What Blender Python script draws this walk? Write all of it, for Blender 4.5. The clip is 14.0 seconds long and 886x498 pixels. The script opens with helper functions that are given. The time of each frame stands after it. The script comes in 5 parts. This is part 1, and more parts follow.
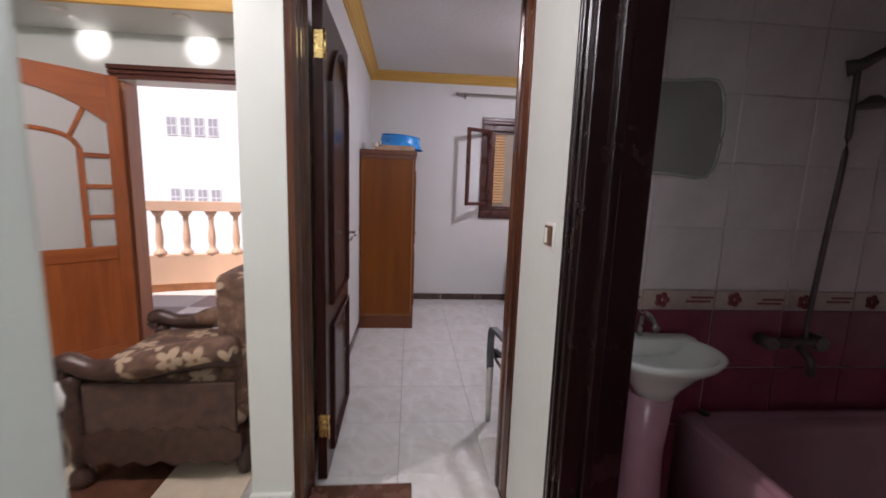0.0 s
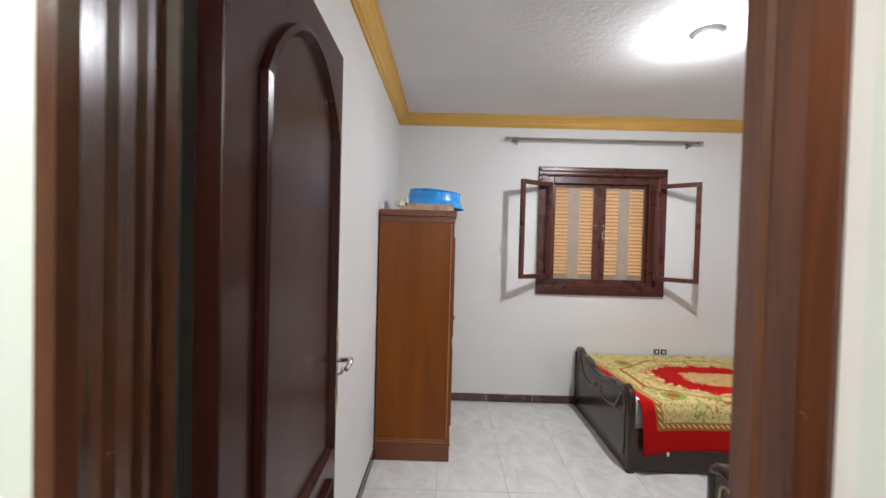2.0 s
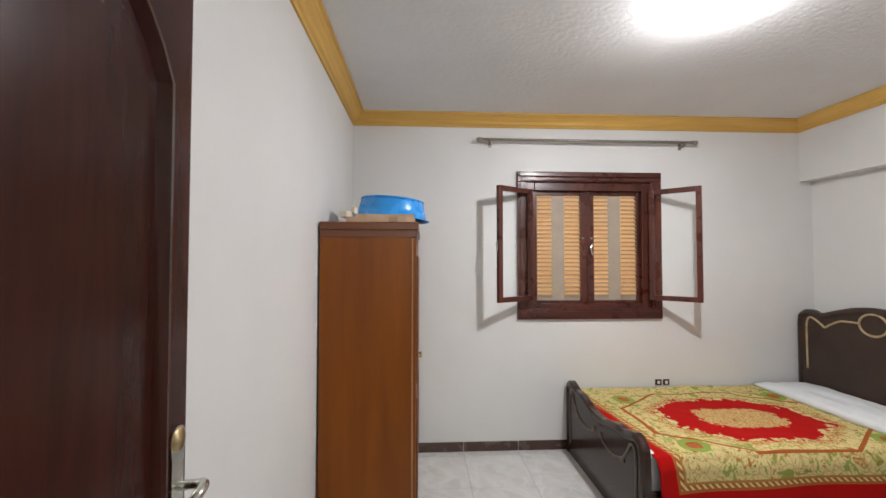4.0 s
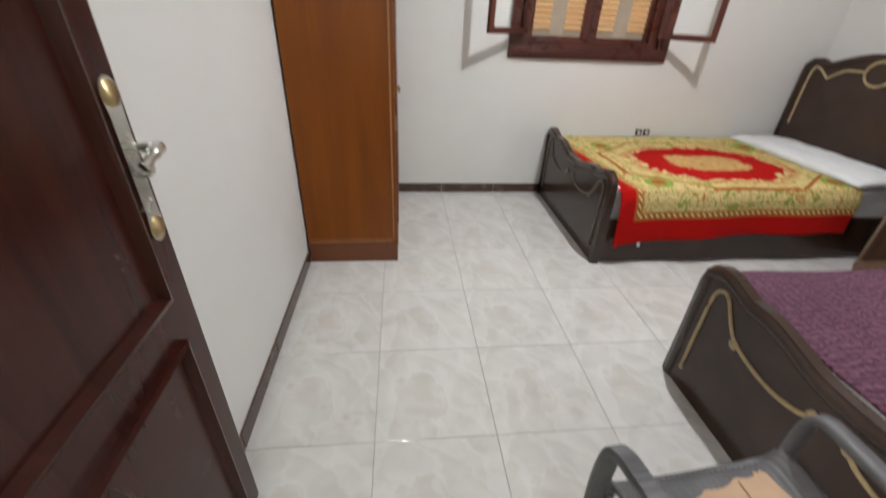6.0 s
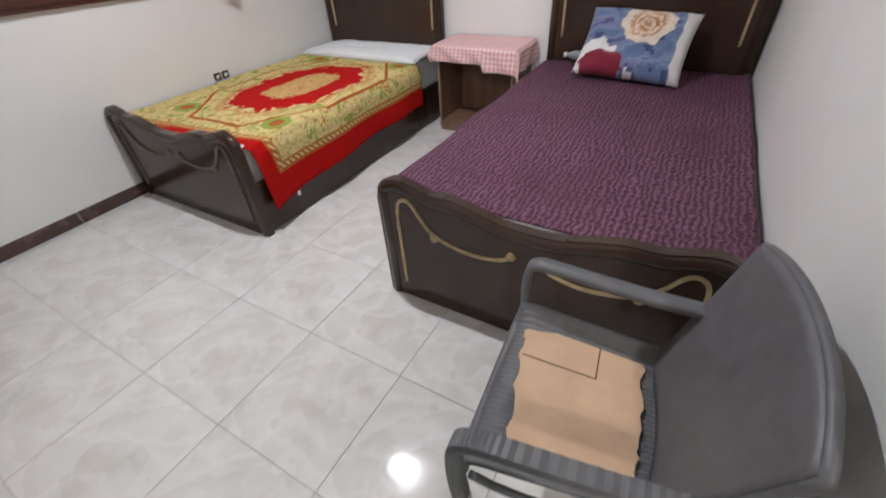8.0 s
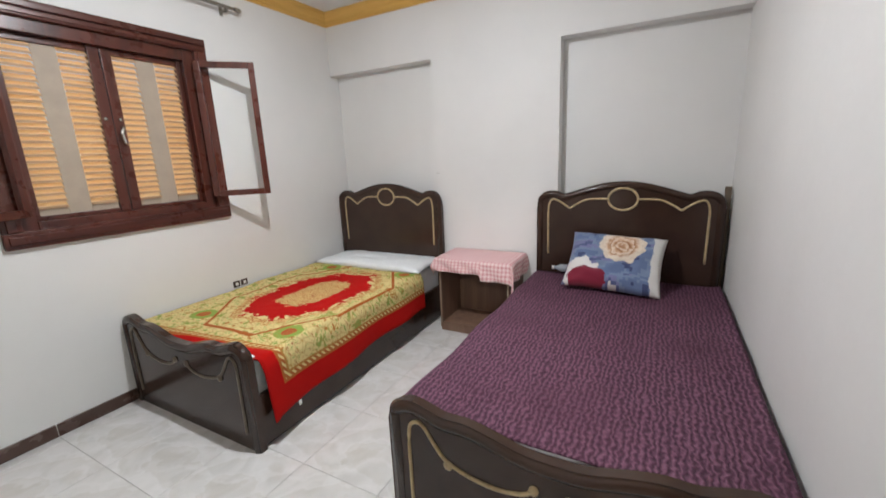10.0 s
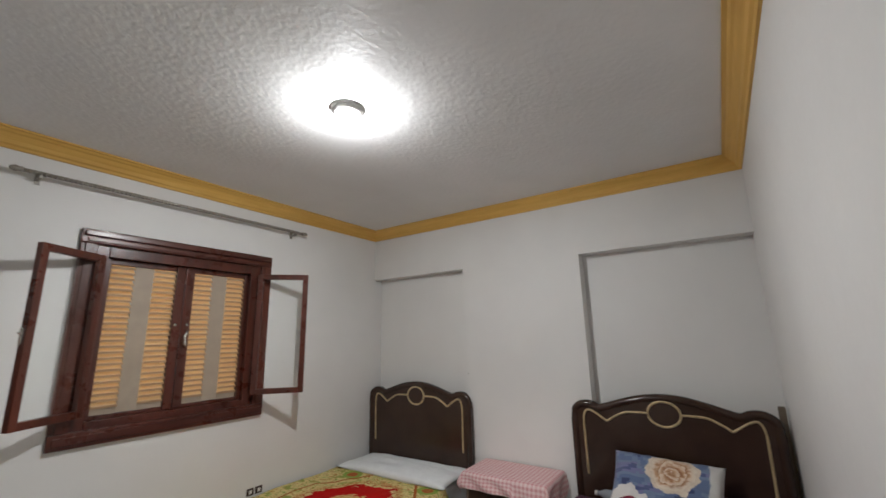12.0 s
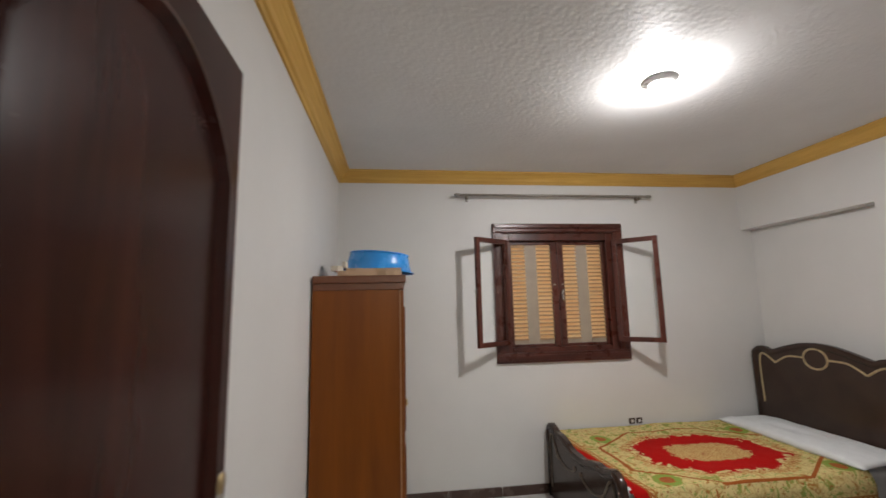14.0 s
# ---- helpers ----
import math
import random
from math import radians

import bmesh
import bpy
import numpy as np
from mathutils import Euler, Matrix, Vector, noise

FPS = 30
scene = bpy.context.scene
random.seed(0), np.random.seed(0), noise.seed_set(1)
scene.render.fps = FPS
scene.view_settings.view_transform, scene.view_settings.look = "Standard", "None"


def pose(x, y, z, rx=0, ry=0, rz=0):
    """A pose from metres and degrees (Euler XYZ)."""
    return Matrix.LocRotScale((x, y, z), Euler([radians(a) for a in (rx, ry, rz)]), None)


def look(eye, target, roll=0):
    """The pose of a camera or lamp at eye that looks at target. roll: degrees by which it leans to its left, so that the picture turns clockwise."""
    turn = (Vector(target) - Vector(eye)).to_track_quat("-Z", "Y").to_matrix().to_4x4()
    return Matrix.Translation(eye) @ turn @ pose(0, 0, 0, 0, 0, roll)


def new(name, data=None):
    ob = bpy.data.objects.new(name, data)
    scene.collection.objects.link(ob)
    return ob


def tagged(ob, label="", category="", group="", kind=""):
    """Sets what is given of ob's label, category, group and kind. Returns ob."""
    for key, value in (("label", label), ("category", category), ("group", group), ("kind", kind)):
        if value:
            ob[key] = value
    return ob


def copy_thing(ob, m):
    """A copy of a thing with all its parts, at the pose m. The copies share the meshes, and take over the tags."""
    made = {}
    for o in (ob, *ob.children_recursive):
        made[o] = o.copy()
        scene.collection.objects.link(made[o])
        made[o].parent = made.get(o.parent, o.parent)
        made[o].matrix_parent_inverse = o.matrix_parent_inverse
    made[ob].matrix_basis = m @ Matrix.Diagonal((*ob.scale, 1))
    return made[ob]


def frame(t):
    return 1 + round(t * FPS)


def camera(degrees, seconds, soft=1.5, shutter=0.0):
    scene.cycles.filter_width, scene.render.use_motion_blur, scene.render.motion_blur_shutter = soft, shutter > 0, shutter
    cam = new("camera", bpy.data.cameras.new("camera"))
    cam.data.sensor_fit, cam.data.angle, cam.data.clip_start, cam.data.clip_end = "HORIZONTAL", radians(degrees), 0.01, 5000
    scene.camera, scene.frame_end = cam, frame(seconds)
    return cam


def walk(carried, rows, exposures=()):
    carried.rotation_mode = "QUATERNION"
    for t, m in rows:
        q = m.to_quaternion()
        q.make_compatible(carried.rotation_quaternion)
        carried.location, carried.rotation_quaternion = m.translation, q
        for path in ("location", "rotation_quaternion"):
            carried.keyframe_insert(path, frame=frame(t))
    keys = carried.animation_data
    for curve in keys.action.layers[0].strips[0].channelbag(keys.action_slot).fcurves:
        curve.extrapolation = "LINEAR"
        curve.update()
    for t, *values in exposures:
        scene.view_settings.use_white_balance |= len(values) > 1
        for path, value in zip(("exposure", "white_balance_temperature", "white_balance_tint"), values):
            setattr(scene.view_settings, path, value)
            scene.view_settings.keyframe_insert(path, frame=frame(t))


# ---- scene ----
cam = camera(95.3, 14.0, 1.5, 0.4)
PATH = [
    (0, (0.486, -1.069, 1.414), (0.655, 0.903, 1.12), 1.9),
    (0.5, (0.458, -0.749, 1.451), (0.736, 1.219, 1.226), 1.8),
    (0.8, (0.47, -0.569, 1.439), (0.627, 1.413, 1.223), 0.6),
    (1, (0.478, -0.442, 1.463), (0.543, 1.55, 1.286), 0.1),
    (1.5, (0.515, -0.195, 1.524), (0.41, 1.796, 1.363), 0.8),
    (2, (0.481, 0.081, 1.551), (0.464, 2.08, 1.513), 1.5),
    (2.2, (0.467, 0.172, 1.542), (0.482, 2.172, 1.529), 1.6),
    (4.3, (0.574, 0.696, 1.554), (0.685, 2.692, 1.612), 0.2),
    (4.5, (0.574, 0.699, 1.551), (0.696, 2.695, 1.512), 0.6),
    (5, (0.566, 0.721, 1.492), (0.688, 2.689, 1.155), 1.9),
    (5.5, (0.577, 0.726, 1.422), (0.713, 2.61, 0.764), 2.5),
    (6, (0.565, 0.755, 1.349), (0.764, 2.466, 0.332), 2.6),
    (6.5, (0.59, 0.789, 1.233), (0.969, 2.227, -0.105), -0.3),
    (7, (0.649, 0.827, 1.225), (1.266, 2.129, -0.161), -2.7),
    (7.5, (0.679, 0.922, 1.241), (1.67, 2.026, -0.101), -3.4),
    (8, (0.699, 1.039, 1.289), (2.032, 1.864, 0.047), -3.8),
    (8.2, (0.714, 1.055, 1.319), (2.123, 1.879, 0.162), -3.8),
    (10.5, (0.652, 1.109, 1.493), (2.366, 2.116, 1.27), -1.9),
    (11, (0.684, 1.036, 1.572), (2.378, 2.096, 1.651), -1.3),
    (11.5, (0.657, 0.988, 1.607), (2.332, 2.007, 2.001), -0.6),
    (12, (0.636, 0.956, 1.619), (2.259, 2.045, 2.045), -1.3),
    (12.5, (0.631, 0.911, 1.618), (2.018, 2.292, 2.028), -2.0),
    (13, (0.61, 0.796, 1.605), (1.516, 2.53, 2.02), -2.2),
    (13.5, (0.59, 0.671, 1.591), (1.068, 2.585, 1.921), -1.4),
    (14, (0.486, 0.491, 1.589), (0.722, 2.459, 1.859), -1.3),
]
EXPOSURE = [(0.0, 0.08, 6300, 27), (1.0, 0.10, 6150, 20), (1.5, 0.46, 6300, 22), (2.0, 0.74, 6350, 12), (5.0, 0.72, 6600, 11), (6.0, 0.74, 6550, 10), (6.5, 0.68, 6500, 8), (7.0, 0.62, 6500, 8), (8.0, 0.74, 6350, 13), (10.5, 0.80, 6350, 9), (11.0, 0.80, 6330, 10), (11.5, 0.34, 6350, 12), (12.2, 0.06, 6650, 8), (13.0, 0.07, 6780, 10), (14.0, 0.16, 6850, 12)]
walk(cam, [(t, look(eye, target, roll)) for t, eye, target, roll in PATH], EXPOSURE)

# ---- world, sun, lamps ----
SUN_EL, SUN_AZ = 60.0, 205.0   # degrees; azimuth clockwise from +y
world = bpy.data.worlds.new("world")
scene.world = world
world.use_nodes = True
wn, wl = world.node_tree.nodes, world.node_tree.links
sky = wn.new("ShaderNodeTexSky")
sky.sky_type, sky.sun_disc = "NISHITA", False
sky.sun_elevation, sky.sun_rotation = radians(SUN_EL), radians(SUN_AZ)
wl.new(sky.outputs[0], wn["Background"].inputs[0])
wn["Background"].inputs[1].default_value = 0.15


def lamp(name, kind, energy, colour, m, **more):
    data = bpy.data.lights.new(name, kind)
    data.energy, data.color = energy, colour
    if "radius" in more:
        data.shadow_soft_size = more["radius"]
    if "size" in more:
        data.shape, data.size = "DISK", more["size"]
    if "angle" in more:
        data.angle = radians(more["angle"])
    if "cone" in more:
        data.spot_size, data.spot_blend = radians(more["cone"]), 0.8
    ob = new(name, data)
    ob.matrix_world = m
    return ob


sun_way = Vector((math.sin(radians(SUN_AZ)) * math.cos(radians(SUN_EL)), math.cos(radians(SUN_AZ)) * math.cos(radians(SUN_EL)), math.sin(radians(SUN_EL))))
lamp("sun", "SUN", 5.0, (1.0, 0.93, 0.82), look(sun_way * 30, (0, 0, 0)), angle=0.5)
LAMP = (1.908, 2.372)
# two unseen lamps, added to brighten living room, hall and bathroom
lamp("unseen_living_bulb", "POINT", 88, (1.0, 0.93, 0.86), pose(-1.1, -0.15, 2.66), radius=0.06)
lamp("unseen_hall_bulb", "POINT", 36, (0.97, 0.99, 0.97), pose(0.5, -2.05, 2.60), radius=0.16)
lamp("bedroom_bulb_lens", "AREA", 17, (0.965, 0.965, 0.99), look((LAMP[0], LAMP[1], 2.655), (LAMP[0], LAMP[1], 0)), size=0.05)
lamp("bedroom_bulb", "POINT", 24, (0.945, 0.96, 1.0), pose(LAMP[0], LAMP[1], 2.697), radius=0.02)
for sx in (-3.4, -2.62, -1.84, -1.06):
    lamp("soffit_spot_bulb", "SPOT", 14, (1.0, 0.96, 0.88), look((sx, 2.02, 2.486), (sx - 0.06, 2.36, 2.425)), radius=0.02, cone=46)

# ---- materials ----


class Nodes:
    """A small builder of node materials."""

    def __init__(self, name):
        self.m = bpy.data.materials.new(name)
        self.m.use_nodes = True
        self.n, self.l = self.m.node_tree.nodes, self.m.node_tree.links
        self.b = self.n["Principled BSDF"]

    def put(self, socket, value):
        if hasattr(value, "links") or isinstance(value, bpy.types.NodeSocket):
            self.l.new(value, socket)
        else:
            socket.default_value = value

    def coord(self, scale=(1, 1, 1), which="Object", shift=None):
        c = self.n.new("ShaderNodeTexCoord")
        p = self.n.new("ShaderNodeMapping")
        p.inputs["Scale"].default_value = scale
        self.l.new(c.outputs[which], p.inputs["Vector"])
        if shift is not None:
            self.l.new(shift, p.inputs["Location"])
        return p.outputs[0]

    def random(self, spread=20.0):
        o = self.n.new("ShaderNodeObjectInfo")
        v = self.n.new("ShaderNodeVectorMath")
        v.operation = "MULTIPLY"
        self.l.new(o.outputs["Random"], v.inputs[0])
        v.inputs[1].default_value = (spread, spread * 1.7, spread * 0.6)
        return v.outputs[0], o.outputs["Random"]

    def noise(self, vector, scale, detail=4.0, rough=0.55, distortion=0.0):
        t = self.n.new("ShaderNodeTexNoise")
        self.l.new(vector, t.inputs["Vector"])
        t.inputs["Scale"].default_value, t.inputs["Detail"].default_value = scale, detail
        t.inputs["Roughness"].default_value, t.inputs["Distortion"].default_value = rough, distortion
        return t.outputs["Fac"]

    def voronoi(self, vector, scale, feature="F1", out="Distance"):
        t = self.n.new("ShaderNodeTexVoronoi")
        t.feature = feature
        self.l.new(vector, t.inputs["Vector"])
        t.inputs["Scale"].default_value = scale
        return t.outputs[out]

    def ramp(self, fac, stops, constant=False):
        r = self.n.new("ShaderNodeValToRGB")
        e = r.color_ramp.elements
        while len(e) < len(stops):
            e.new(0.5)
        if constant:
            r.color_ramp.interpolation = "CONSTANT"
        for el, (p, c) in zip(e, stops):
            el.position, el.color = p, c if len(c) == 4 else (*c, 1)
        self.l.new(fac, r.inputs[0])
        return r.outputs[0]

    def math(self, op, a, b=0.0, c=None):
        t = self.n.new("ShaderNodeMath")
        t.operation = op
        self.put(t.inputs[0], a)
        self.put(t.inputs[1], b)
        if c is not None:
            self.put(t.inputs[2], c)
        return t.outputs[0]

    def mix(self, fac, a, b, blend="MIX"):
        t = self.n.new("ShaderNodeMix")
        t.data_type, t.blend_type = "RGBA", blend
        self.put(t.inputs[0], fac)
        self.put(t.inputs[6], a)
        self.put(t.inputs[7], b)
        return t.outputs[2]

    def bump(self, height, strength=0.3, distance=0.01):
        t = self.n.new("ShaderNodeBump")
        self.l.new(height, t.inputs["Height"])
        t.inputs["Strength"].default_value, t.inputs["Distance"].default_value = strength, distance
        self.l.new(t.outputs[0], self.b.inputs["Normal"])

    def done(self, colour, rough=0.5, metal=0.0, **more):
        self.put(self.b.inputs["Base Color"], colour)
        self.put(self.b.inputs["Roughness"], rough)
        self.b.inputs["Metallic"].default_value = metal
        for k, v in more.items():
            self.put(self.b.inputs[k.replace("_", " ")], v)
        return self.m

    def xyz(self, vector):
        s = self.n.new("ShaderNodeSeparateXYZ")
        self.l.new(vector, s.inputs[0])
        return s.outputs


def grey(v):
    return (v, v, v, 1)


def plaster(name, colour, rough=0.6, bump=0.25, size=60.0, stain=0.08):
    k = Nodes(name)
    v = k.coord()
    big, small = k.noise(v, 1.3, 5), k.noise(v, size, 5, 0.6)
    dark = tuple(c * (1 - stain) for c in colour[:3]) + (1,)
    k.bump(small, bump, 0.004)
    return k.done(k.ramp(big, [(0.35, dark), (0.62, colour)]), k.ramp(small, [(0.3, grey(rough - 0.08)), (0.7, grey(rough + 0.08))]))


def wood(name, dark, light, rough=0.3, along="z", grain=1.0, bump=0.12, coat=0.0, gloss=0.5):
    k = Nodes(name)
    s = {"x": (2, 26, 26), "y": (26, 2, 26), "z": (26, 26, 2)}[along]
    v = k.coord(tuple(c * grain for c in s))
    w = k.coord()
    fine, wide, wear = k.noise(v, 1.0, 6, 0.65, 0.6), k.noise(v, 0.22, 3, 0.5, 0.8), k.noise(w, 9.0, 5, 0.6)
    both = k.math("ADD", k.math("MULTIPLY", fine, 0.55), k.math("MULTIPLY", wide, 0.45))
    k.bump(fine, bump, 0.003)
    return k.done(k.ramp(both, [(0.32, dark), (0.5, tuple((a + b) / 2 for a, b in zip(dark, light))), (0.68, light)]),
                  k.ramp(wear, [(0.25, grey(max(0.05, rough - 0.03))), (0.8, grey(rough + 0.05))]), Coat_Weight=coat, Coat_Roughness=0.12, Specular_IOR_Level=gloss)


def plain(name, colour, rough=0.5, metal=0.0, vary=0.12, size=14.0, bump=0.05, **more):
    k = Nodes(name)
    v = k.coord()
    f = k.noise(v, size, 5, 0.6)
    lo = tuple(c * (1 - vary) for c in colour[:3]) + (1,)
    hi = tuple(min(1, c * (1 + vary)) for c in colour[:3]) + (1,)
    k.bump(k.noise(v, size * 8, 3), bump, 0.002)
    return k.done(k.ramp(f, [(0.3, lo), (0.7, hi)]), k.ramp(f, [(0.3, grey(max(0.02, rough - 0.05))), (0.7, grey(min(1, rough + 0.07)))]), metal, **more)


M_WALL = plaster("bedroom_wall_paint", (0.77, 0.768, 0.745, 1), 0.55, 0.12, 45, 0.05)
M_HALL = plaster("hall_wall_paint", (0.70, 0.745, 0.70, 1), 0.42, 0.35, 38, 0.06)
k = Nodes("rough_painted_ceiling")
v = k.coord()
h = k.math("ADD", k.noise(v, 26, 6, 0.62, 0.6), k.math("MULTIPLY", k.voronoi(v, 34), 0.5))
k.bump(h, 0.32, 0.006)
M_CEIL = k.done(k.ramp(k.noise(v, 1.1, 4), [(0.35, (0.75, 0.745, 0.73, 1)), (0.65, (0.82, 0.815, 0.80, 1))]), 0.55)
M_CORNICE = wood("ochre_grained_cornice", (0.55, 0.30, 0.055, 1), (0.80, 0.50, 0.13, 1), 0.5, "x", 0.8, 0.1)
M_CORNICE_Y = wood("ochre_grained_cornice_side", (0.55, 0.30, 0.055, 1), (0.80, 0.50, 0.13, 1), 0.5, "y", 0.8, 0.1)
M_DOOR = wood("mahogany_varnish", (0.018, 0.005, 0.004, 1), (0.058, 0.015, 0.011, 1), 0.24, "z", 0.7, 0.012, 0.0, 0.22)
M_FRAME = wood("streaked_door_frame_varnish", (0.018, 0.006, 0.004, 1), (0.135, 0.044, 0.018, 1), 0.24, "z", 0.7, 0.08, 0.2)
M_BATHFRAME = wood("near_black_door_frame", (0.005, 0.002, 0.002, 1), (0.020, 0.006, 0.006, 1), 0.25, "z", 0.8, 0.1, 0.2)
M_WINDOW = wood("window_mahogany", (0.035, 0.010, 0.007, 1), (0.13, 0.032, 0.018, 1), 0.28, "x", 0.8, 0.06, 0.15)
M_WINDOW_Z = wood("window_mahogany_upright", (0.035, 0.010, 0.007, 1), (0.13, 0.032, 0.018, 1), 0.28, "z", 0.8, 0.06, 0.15)
M_WARD = wood("teak_veneer", (0.145, 0.036, 0.003, 1), (0.255, 0.073, 0.005, 1), 0.36, "z", 0.42, 0.02, 0.0, 0.25)
M_WARD_DARK = wood("teak_veneer_plinth", (0.105, 0.026, 0.005, 1), (0.19, 0.055, 0.010, 1), 0.36, "x", 0.5, 0.04)
k = Nodes("dark_brown_lacquer")
v = k.coord()
M_BED = k.done(k.ramp(k.noise(v, 5, 4), [(0.3, (0.036, 0.019, 0.013, 1)), (0.7, (0.051, 0.028, 0.019, 1))]), k.ramp(k.noise(v, 40, 3), [(0.3, grey(0.16)), (0.7, grey(0.22))]), Specular_IOR_Level=0.45)
M_BEDTRIM = plain("cream_gold_paint", (0.52, 0.40, 0.22, 1), 0.4, 0.15, 0.25, 30)
M_TRIMGREY = plain("dull_bronze_paint", (0.17, 0.14, 0.105, 1), 0.4, 0.2, 0.25, 30)
M_BRASS = plain("worn_brass", (0.75, 0.55, 0.22, 1), 0.25, 1.0, 0.2, 40)
M_OLDBRASS = plain("aged_brass", (0.46, 0.36, 0.19, 1), 0.33, 0.9, 0.3, 40)
M_CHROME = plain("brushed_steel", (0.62, 0.62, 0.58, 1), 0.22, 1.0, 0.1, 40)
M_ROD = plain("tarnished_rod", (0.34, 0.32, 0.28, 1), 0.4, 0.7, 0.25, 60)
M_SHEET = plain("white_cotton", (0.76, 0.79, 0.80, 1), 0.9, 0, 0.06, 10, 0.3)
M_BASE = plain("brown_skirting_tile", (0.078, 0.044, 0.034, 1), 0.24, 0, 0.12, 8)
M_GROUT = plain("pale_grout", (0.55, 0.53, 0.49, 1), 0.8, 0, 0.15, 50)
M_GROUTF = plain("grey_floor_grout", (0.40, 0.39, 0.365, 1), 0.8, 0, 0.2, 50)
M_CHAIR = plain("charcoal_plastic", (0.105, 0.106, 0.112, 1), 0.5, 0, 0.18, 25, 0.15)
M_CHAIRLEG = plain("pale_grey_leg", (0.62, 0.60, 0.56, 1), 0.35, 0.3, 0.12, 20)
M_CARD = plain("brown_cardboard", (0.50, 0.345, 0.225, 1), 0.85, 0, 0.1, 9, 0.1)
M_CARDEDGE = plain("torn_paper_edge", (0.66, 0.60, 0.50, 1), 0.9, 0, 0.1, 20)
M_BLUE = plain("blue_plastic", (0.03, 0.30, 0.76, 1), 0.25, 0, 0.08, 10, 0.02, Subsurface_Weight=0.1)
M_WHITEP = plain("white_plastic", (0.8, 0.79, 0.76, 1), 0.35, 0, 0.03, 20, 0.01)
M_BLACKP = plain("dark_brown_plastic", (0.045, 0.025, 0.018, 1), 0.35, 0, 0.1, 20, 0.01)
M_CERAMIC = plain("white_ceramic", (0.78, 0.78, 0.76, 1), 0.1, 0, 0.03, 5, 0.0)
M_PARQUET = plaster("balcony_peach_paint", (0.76, 0.50, 0.33, 1), 0.6, 0.2, 30, 0.1)
M_FACADE = plaster("white_render", (0.88, 0.87, 0.84, 1), 0.8, 0.2, 5, 0.08)
M_LIVDOOR = wood("orange_varnished_wood", (0.22, 0.055, 0.014, 1), (0.46, 0.13, 0.035, 1), 0.3, "z", 0.6, 0.06, 0.2)
M_LIVDOOR_X = wood("orange_varnished_wood_cross", (0.22, 0.055, 0.014, 1), (0.46, 0.13, 0.035, 1), 0.3, "x", 0.6, 0.06, 0.2)

# glazed floor tile: cream and grey flow marks with beige leaf-like clouds
k = Nodes("glazed_floor_tile")
shift, rnd = k.random(9.0)
own = k.coord((1, 1, 1), "Object")
v = k.coord((1, 1, 1), "Object", shift)
flow = k.noise(v, 4.2, 3, 0.5, 1.6)
lx, ly = k.xyz(own)[:2]
warp = k.math("SUBTRACT", k.noise(own, 9.0, 3, 0.5), 0.5)
side = k.math("DIVIDE", k.math("SUBTRACT", lx, k.math("MULTIPLY_ADD", warp, 0.22, 0.165)), 0.060)
lead = k.math("DIVIDE", k.math("SUBTRACT", ly, k.math("MULTIPLY_ADD", warp, -0.26, 0.24)), 0.085)
leaf_d = k.math("ADD", k.math("POWER", k.math("ABSOLUTE", side), 1.6), k.math("POWER", k.math("ABSOLUTE", lead), 1.6))
leaf = k.math("SUBTRACT", 1.0, k.math("MULTIPLY", k.math("ADD", leaf_d, k.math("MULTIPLY", k.math("SUBTRACT", k.noise(v, 14, 3), 0.5), 0.7)), 0.42))
swirl = k.math("FRACT", k.math("ADD", k.math("MULTIPLY", k.math("SQRT", leaf_d), 0.55), k.math("ADD", k.math("MULTIPLY", k.noise(own, 5.5, 2, 0.5), 1.1), k.math("MULTIPLY", ly, 3.0))))
col = k.ramp(flow, [(0.3, (0.60, 0.595, 0.57, 1)), (0.5, (0.67, 0.665, 0.64, 1)), (0.7, (0.72, 0.71, 0.69, 1))])
col = k.mix(k.ramp(leaf, [(0.42, grey(0)), (0.78, grey(0.30))]), col, (0.50, 0.46, 0.38, 1))
side2 = k.math("DIVIDE", k.math("SUBTRACT", lx, k.math("MULTIPLY_ADD", warp, 0.14, 0.345)), 0.055)
lead2 = k.math("DIVIDE", k.math("SUBTRACT", ly, k.math("MULTIPLY_ADD", warp, 0.16, 0.085)), 0.065)
cloud = k.math("SUBTRACT", 1.0, k.math("MULTIPLY", k.math("ADD", k.math("ADD", k.math("POWER", k.math("ABSOLUTE", side2), 1.7), k.math("POWER", k.math("ABSOLUTE", lead2), 1.7)), k.math("MULTIPLY", k.noise(v, 11, 3), 0.8)), 0.42))
col = k.mix(k.ramp(cloud, [(0.40, grey(0)), (0.72, grey(0.24))]), col, (0.52, 0.48, 0.41, 1))
streak = k.math("SINE", k.math("ADD", k.math("MULTIPLY", k.math("MULTIPLY_ADD", ly, 0.55, lx), 34.0), k.math("MULTIPLY", k.noise(v, 6.0, 3, 0.55), 14.0)))
col = k.mix(k.ramp(streak, [(0.55, grey(0)), (0.95, grey(0.40))]), col, (0.77, 0.765, 0.75, 1))
col = k.mix(k.ramp(swirl, [(0.05, grey(0)), (0.6, grey(0.0)), (0.93, grey(0.24)), (1.0, grey(0))]), col, (0.56, 0.53, 0.46, 1))
col = k.mix(k.ramp(swirl, [(0.0, grey(0.28)), (0.22, grey(0.0))]), col, (0.78, 0.77, 0.75, 1))
k.bump(flow, 0.04, 0.004)
M_TILE = k.done(col, k.ramp(leaf, [(0.4, grey(0.05)), (0.7, grey(0.09))]), Specular_IOR_Level=0.5)

